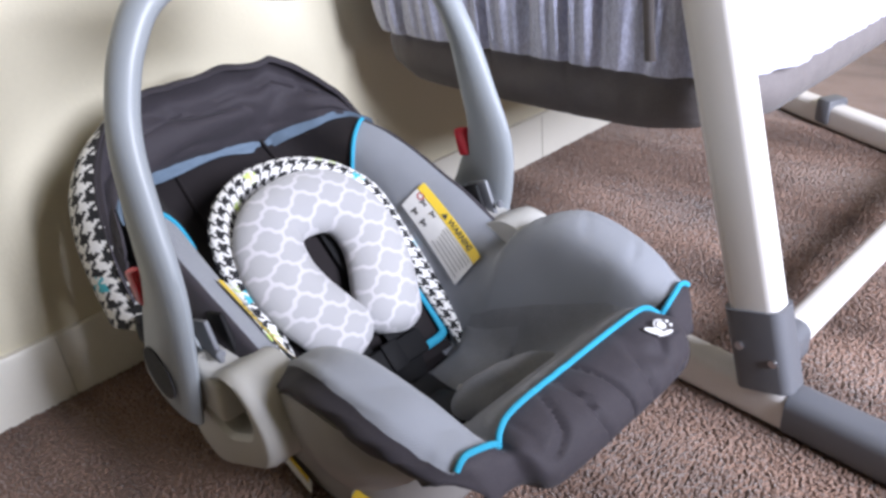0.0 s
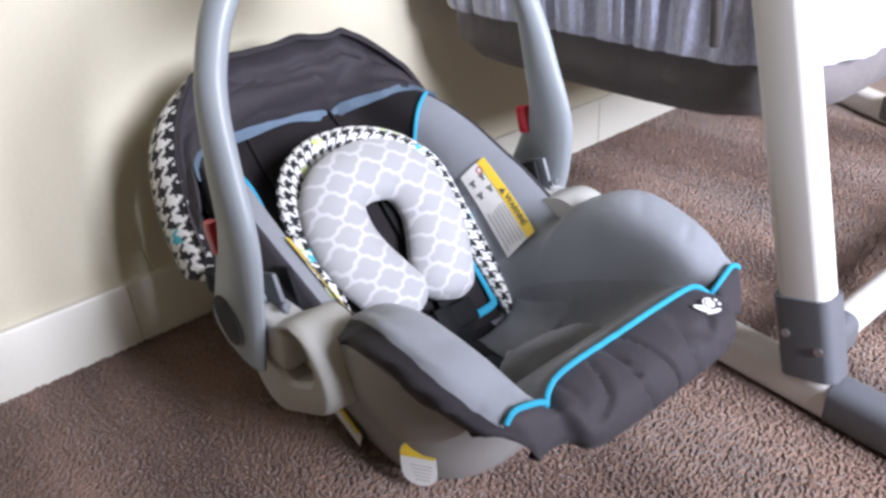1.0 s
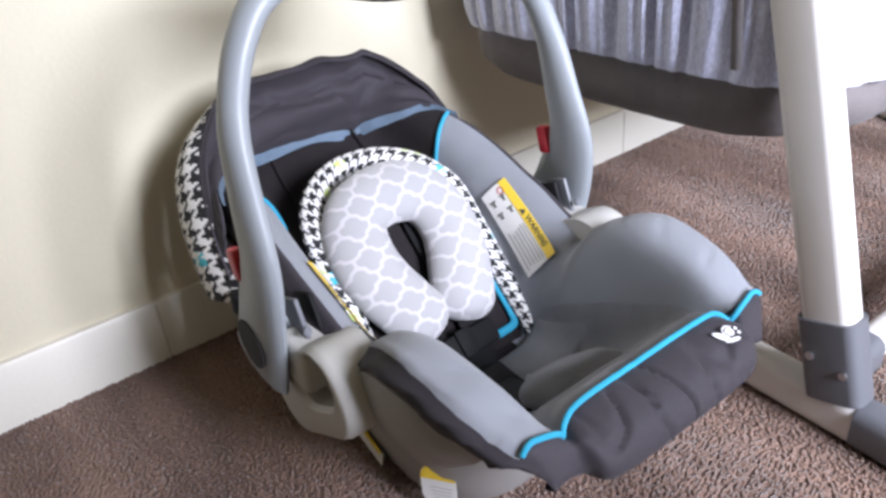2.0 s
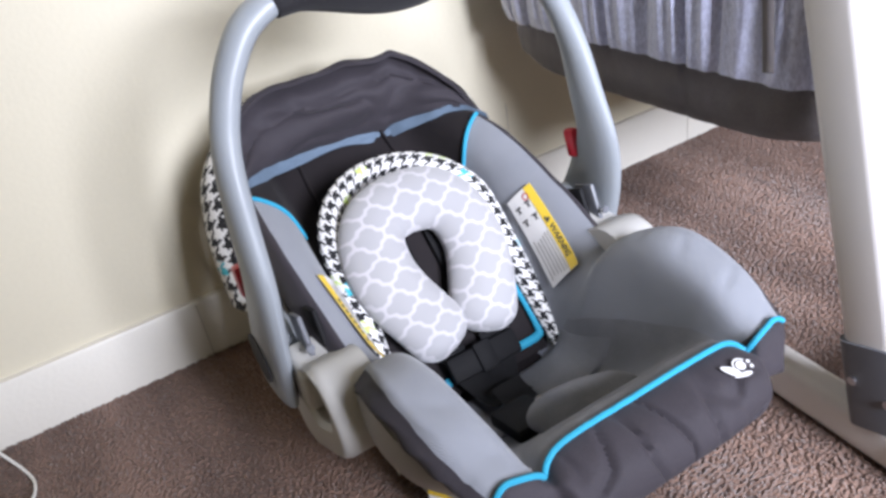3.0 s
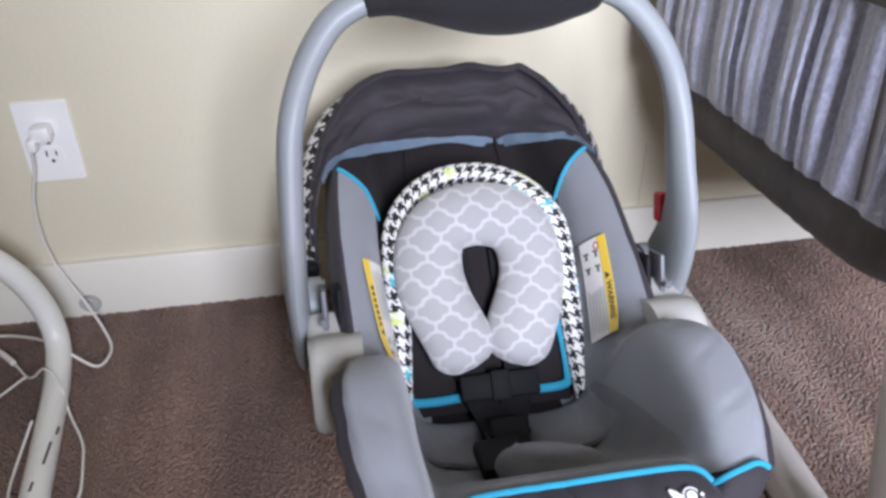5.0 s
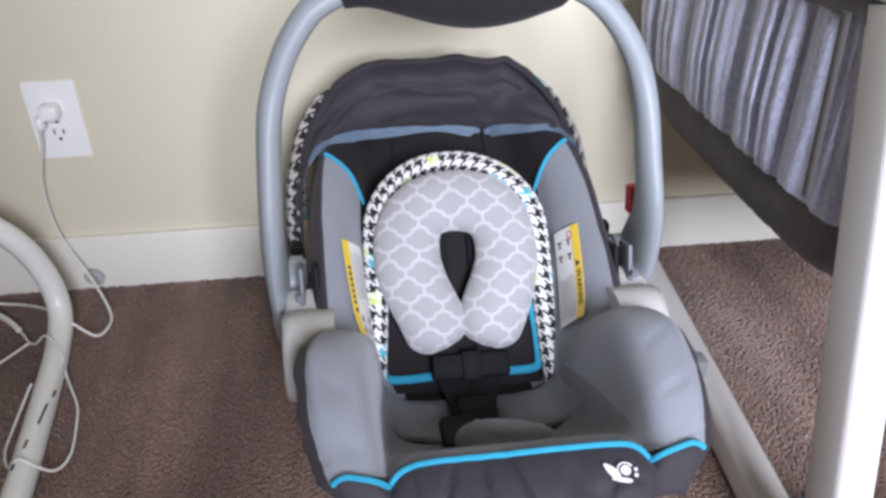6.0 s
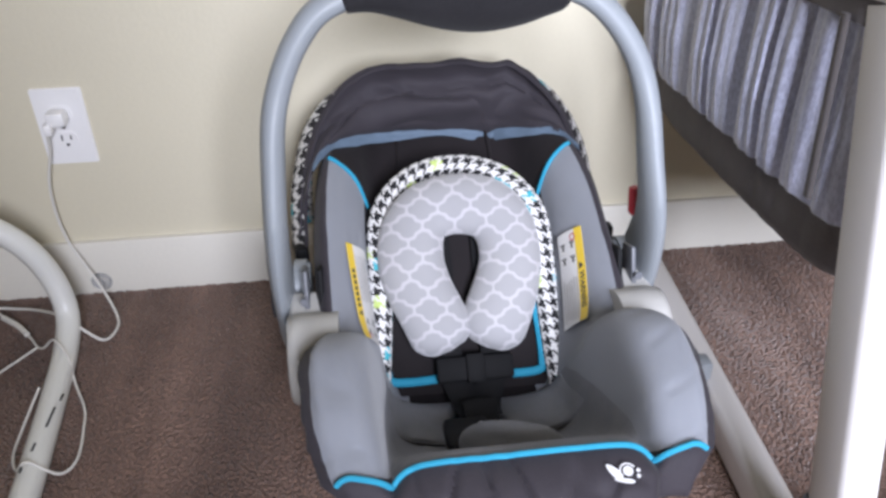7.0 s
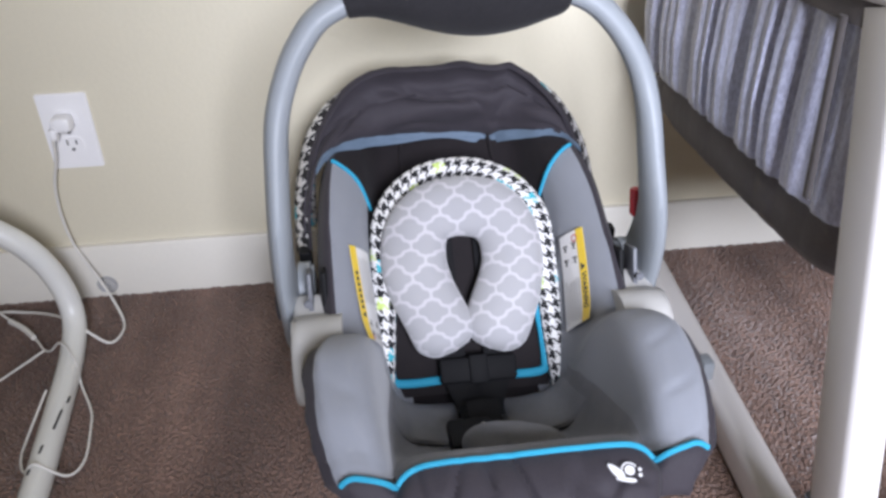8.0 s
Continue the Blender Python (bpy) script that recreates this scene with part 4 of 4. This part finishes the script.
bp("leg", beam(LEG_A - lt * 0.05, LEG_B, 0.035, 0.056, 0.012, Vector((0, 1, 0))), M_POST, "ivory enamelled flat tube leg")
boot = bp("boot", beam(LEG_A - lt * 0.095, LEG_A + lt * 0.002, 0.041, 0.064, 0.012, Vector((0, 1, 0))), M_BOOT, "slate grey plastic boot joining leg and rail")
for k, dy in ((-0.045, 0.018), (-0.052, -0.018)):
    p = LEG_A + lt * k
    ob = part("bolt", disc(0.0048, 0.003, axes((0.4672, p.y + dy, p.z), (0, -1, 0), (0, 0, 1)), 16, 0.0008), M_STEEL, boot, "bright steel bolt head")
RA, RB = Vector((0.535, -0.10, 0.028)), Vector((0.487, -0.80, 0.028))
bp("foot_rail", beam(RA, RA.lerp(RB, 0.90), 0.040, 0.050, 0.012, Vector((0, 0, 1))), M_POST, "ivory enamelled foot rail on the carpet")
bp("rail_cap", beam(RA.lerp(RB, 0.895), RA.lerp(RB, 1.12), 0.045, 0.055, 0.016, Vector((0, 0, 1))), M_BOOT, "slate grey plastic end cap")
bp("rail_clip", rbox(0.016, 0.024, 0.034, 0.004, (0.500, -0.385, 0.062)), M_HANDLE, "grey plastic clip on the rail")
bp("cross_tube", beam((0.51, -0.69, 0.075), (1.25, -0.70, 0.075), 0.036, 0.036, 0.016, Vector((0, 0, 1))), M_POST, "ivory cross tube")
bp("tube_sleeve", beam((0.500, -0.690, 0.080), (0.548, -0.6905, 0.080), 0.048, 0.048, 0.014, Vector((0, 0, 1))), M_BOOT, "slate grey plastic sleeve round the cross tube")
bp("far_foot_rail", beam((1.50, -0.22, 0.028), (1.304, -0.62, 0.028), 0.040, 0.050, 0.012, Vector((0, 0, 1))), M_POST, "ivory far foot rail")
bp("far_boot", rbox(0.052, 0.040, 0.056, 0.010, (1.411, -0.402, 0.038), Matrix.Rotation(radians(-26), 3, "Z")), M_BOOT, "slate grey plastic joint")

# ---- swing leg tube at the other side ----
swing = thing("baby_swing_leg", (-0.33, -0.3, 0), "white bent tube leg of a baby swing resting on the carpet", "baby swing")
pts = [(-0.305, -0.62, 0.020), (-0.315, -0.45, 0.020), (-0.324, -0.36, 0.020), (-0.334, -0.27, 0.020), (-0.343, -0.19, 0.024), (-0.350, -0.135, 0.045), (-0.359, -0.118, 0.092), (-0.378, -0.120, 0.149), (-0.412, -0.125, 0.192), (-0.47, -0.13, 0.232), (-0.60, -0.14, 0.30)]
tube = part("tube", sweep(spline(pts, 6), lambda t: (0.0165, 0.0165), 16), M_TUBE, swing)
tube.location = (0.33, 0.3, 0)
for a, b in ((0.30, 0.012), (0.335, 0.034), (0.385, 0.014), (0.42, 0.008)):
    bm = rbox(0.003, b, 0.0012, 0.0004, (-0.3225 + (0.36 - a) * 0.09 + 0.004, -a, 0.0362))
    ob = part("print_bar", bm, M_INK, swing)
    ob.location = (0.33, 0.3, 0)

# ---- wall outlet, plug and cord ----
OX, OZ = -0.3295, 0.2845
outlet = thing("wall_outlet", (OX, -0.0001, OZ), "white duplex wall outlet plate with one socket in use", "outlet")
plate = part("cover_plate", prism(rounded(0.035, 0.057, 0.003, 3), 0.0055, axes((0, 0, 0), (1, 0, 0), (0, 0, 1)), 0.002), M_PLATE, outlet)
for dz in (0.0195, -0.0195):
    o = [(0.0165 * math.cos(a), max(-0.0125, min(0.0125, 0.0165 * math.sin(a)))) for a in (2 * math.pi * k / 28 for k in range(28))]
    face = part("socket_face", prism(o, 0.0022, axes((0, -0.0052, dz), (1, 0, 0), (0, 0, 1)), 0.0006), M_PLATE, outlet)
    if dz < 0:
        for dx, w, h in ((-0.0062, 0.0011, 0.0042), (0.0062, 0.0011, 0.0034)):
            part("slot", rbox(2 * w, 0.0012, 2 * h, 0.0003, (dx, -0.0074, dz + 0.0042)), M_SLOT, face)
        part("ground_hole", disc(0.0024, 0.001, axes((0, -0.0070, dz - 0.0065), (1, 0, 0), (0, 0, 1)), 12), M_SLOT, face)
part("plate_screw", disc(0.0028, 0.001, axes((0, -0.0054, 0), (1, 0, 0), (0, 0, 1)), 12), M_STEEL, outlet)

plug = thing("power_cord", (OX, -0.02, OZ + 0.02), "white two-pin plug with a thin white cord trailing to the carpet", "cord")
def pc(name, bm, mat, label=""):
    ob = part(name, bm, mat, plug, label)
    ob.location = (-OX, 0.02, -OZ - 0.02)
    return ob


pc("plug", rbox(0.026, 0.026, 0.022, 0.006, (OX, -0.021, OZ + 0.020)), M_PLATE, "white moulded plug")
pc("strain_relief", rbox(0.012, 0.016, 0.018, 0.005, (OX - 0.012, -0.032, OZ + 0.008)), M_PLATE)


# cord: from the plug down the wall, over the baseboard and round the tube
pc("cord", cable([(OX - 0.014, -0.036, OZ + 0.002), (-0.350, -0.028, 0.255), (-0.366, -0.022, 0.207), (-0.371, -0.020, 0.155), (-0.366, -0.022, 0.110), (-0.352, -0.030, 0.078), (-0.326, -0.052, 0.040), (-0.298, -0.094, 0.012), (-0.291, -0.130, 0.011), (-0.303, -0.156, 0.014), (-0.333, -0.150, 0.036), (-0.352, -0.146, 0.052), (-0.380, -0.115, 0.040), (-0.420, -0.075, 0.020), (-0.455, -0.055, 0.011), (-0.50, -0.05, 0.011), (-0.60, -0.07, 0.011)], 0.0021, 8), M_CORD, "thin white cord")
pc("loose_cord", cable([(-0.56, -0.03, 0.06), (-0.50, -0.06, 0.03), (-0.452, -0.092, 0.012), (-0.415, -0.130, 0.012), (-0.393, -0.160, 0.014), (-0.376, -0.176, 0.024), (-0.353, -0.190, 0.046), (-0.330, -0.215, 0.036), (-0.318, -0.245, 0.014), (-0.293, -0.295, 0.011), (-0.284, -0.330, 0.011), (-0.277, -0.385, 0.011), (-0.290, -0.410, 0.014), (-0.318, -0.412, 0.040), (-0.340, -0.402, 0.018), (-0.356, -0.370, 0.011), (-0.360, -0.330, 0.011), (-0.352, -0.270, 0.030)], 0.0017, 8), M_CORD, "thin white cord looped round the tube")
pc("side_loop", cable([(-0.392, -0.160, 0.014), (-0.420, -0.195, 0.011), (-0.445, -0.225, 0.011), (-0.50, -0.25, 0.011)], 0.0017, 8), M_CORD, "thin white cord end")
pc("cord_joint", cable([(-0.468, -0.080, 0.014), (-0.44, -0.103, 0.014), (-0.418, -0.127, 0.013)], 0.0042, 5), M_CORD, "thicker cord joint")

cup = thing("suction_cup", (-0.338, -0.012, 0.023), "small clear plastic suction cup on the baseboard", "suction cup")
part("cup", disc(0.016, 0.004, axes((0, 0, 0), (1, 0, 0), (0, 0, 1)), 24, 0.003), M_CLEAR, cup)
part("stem", disc(0.006, 0.009, axes((0, -0.004, 0), (1, 0, 0), (0, 0, 1)), 16, 0.002), M_CLEAR, cup)

# ---- carpet pile ----
def pile(name, x0, x1, y0, y1, step, seed):
    rng = np.random.default_rng(seed)
    nx, ny = int((x1 - x0) / step), int((y1 - y0) / step)
    gx, gy = np.meshgrid(np.arange(nx), np.arange(ny))
    n = nx * ny
    cx = x0 + (gx.ravel() + rng.uniform(-0.45, 0.95, n)) * step
    cy = y0 + (gy.ravel() + rng.uniform(-0.45, 0.95, n)) * step
    cy = np.minimum(cy, -0.014)
    ang, lean = rng.uniform(0, 6.28, n), rng.uniform(0.0, 0.006, n)
    h, r = rng.uniform(0.0024, 0.0036, n), rng.uniform(0.0019, 0.0028, n)
    drift = 0.003 * np.sin(cx * 23) + 0.002 * np.sin(cx * 7 + cy * 11)
    v = np.zeros((n, 7, 3))
    for k in range(3):
        a = ang + k * 2.094
        v[:, k, 0], v[:, k, 1], v[:, k, 2] = cx + r * np.cos(a), cy + r * np.sin(a), -0.001
        v[:, k + 3, 0] = cx + drift + 0.6 * lean * np.cos(ang) + 0.95 * r * np.cos(a + 0.6)
        v[:, k + 3, 1] = np.minimum(cy + 0.6 * lean * np.sin(ang) + 0.95 * r * np.sin(a + 0.6), -0.0125)
        v[:, k + 3, 2] = 0.65 * h
    v[:, 6, 0], v[:, 6, 1], v[:, 6, 2] = cx + 1.6 * drift + lean * np.cos(ang), np.minimum(cy + lean * np.sin(ang), -0.0125), h
    base = (np.arange(n) * 7)[:, None, None]
    tri = np.array([(0, 1, 4), (0, 4, 3), (1, 2, 5), (1, 5, 4), (2, 0, 3), (2, 3, 5), (3, 4, 6), (4, 5, 6), (5, 3, 6)])
    faces = (base + tri[None]).reshape(-1, 3)
    me = bpy.data.meshes.new(name)
    me.vertices.add(n * 7)
    me.vertices.foreach_set("co", v.ravel())
    me.loops.add(len(faces) * 3)
    me.loops.foreach_set("vertex_index", faces.ravel())
    me.polygons.add(len(faces))
    me.polygons.foreach_set("loop_start", np.arange(len(faces)) * 3)
    me.polygons.foreach_set("loop_total", np.full(len(faces), 3))
    me.update(calc_edges=True)
    me.materials.append(M_FIBRE)
    return tagged(new(name, me), "brown twisted tufts of the cut-pile carpet", "carpet", "", "stuff")


pile("carpet_pile", -0.72, 1.5, -0.92, -0.010, 0.0039, 3)
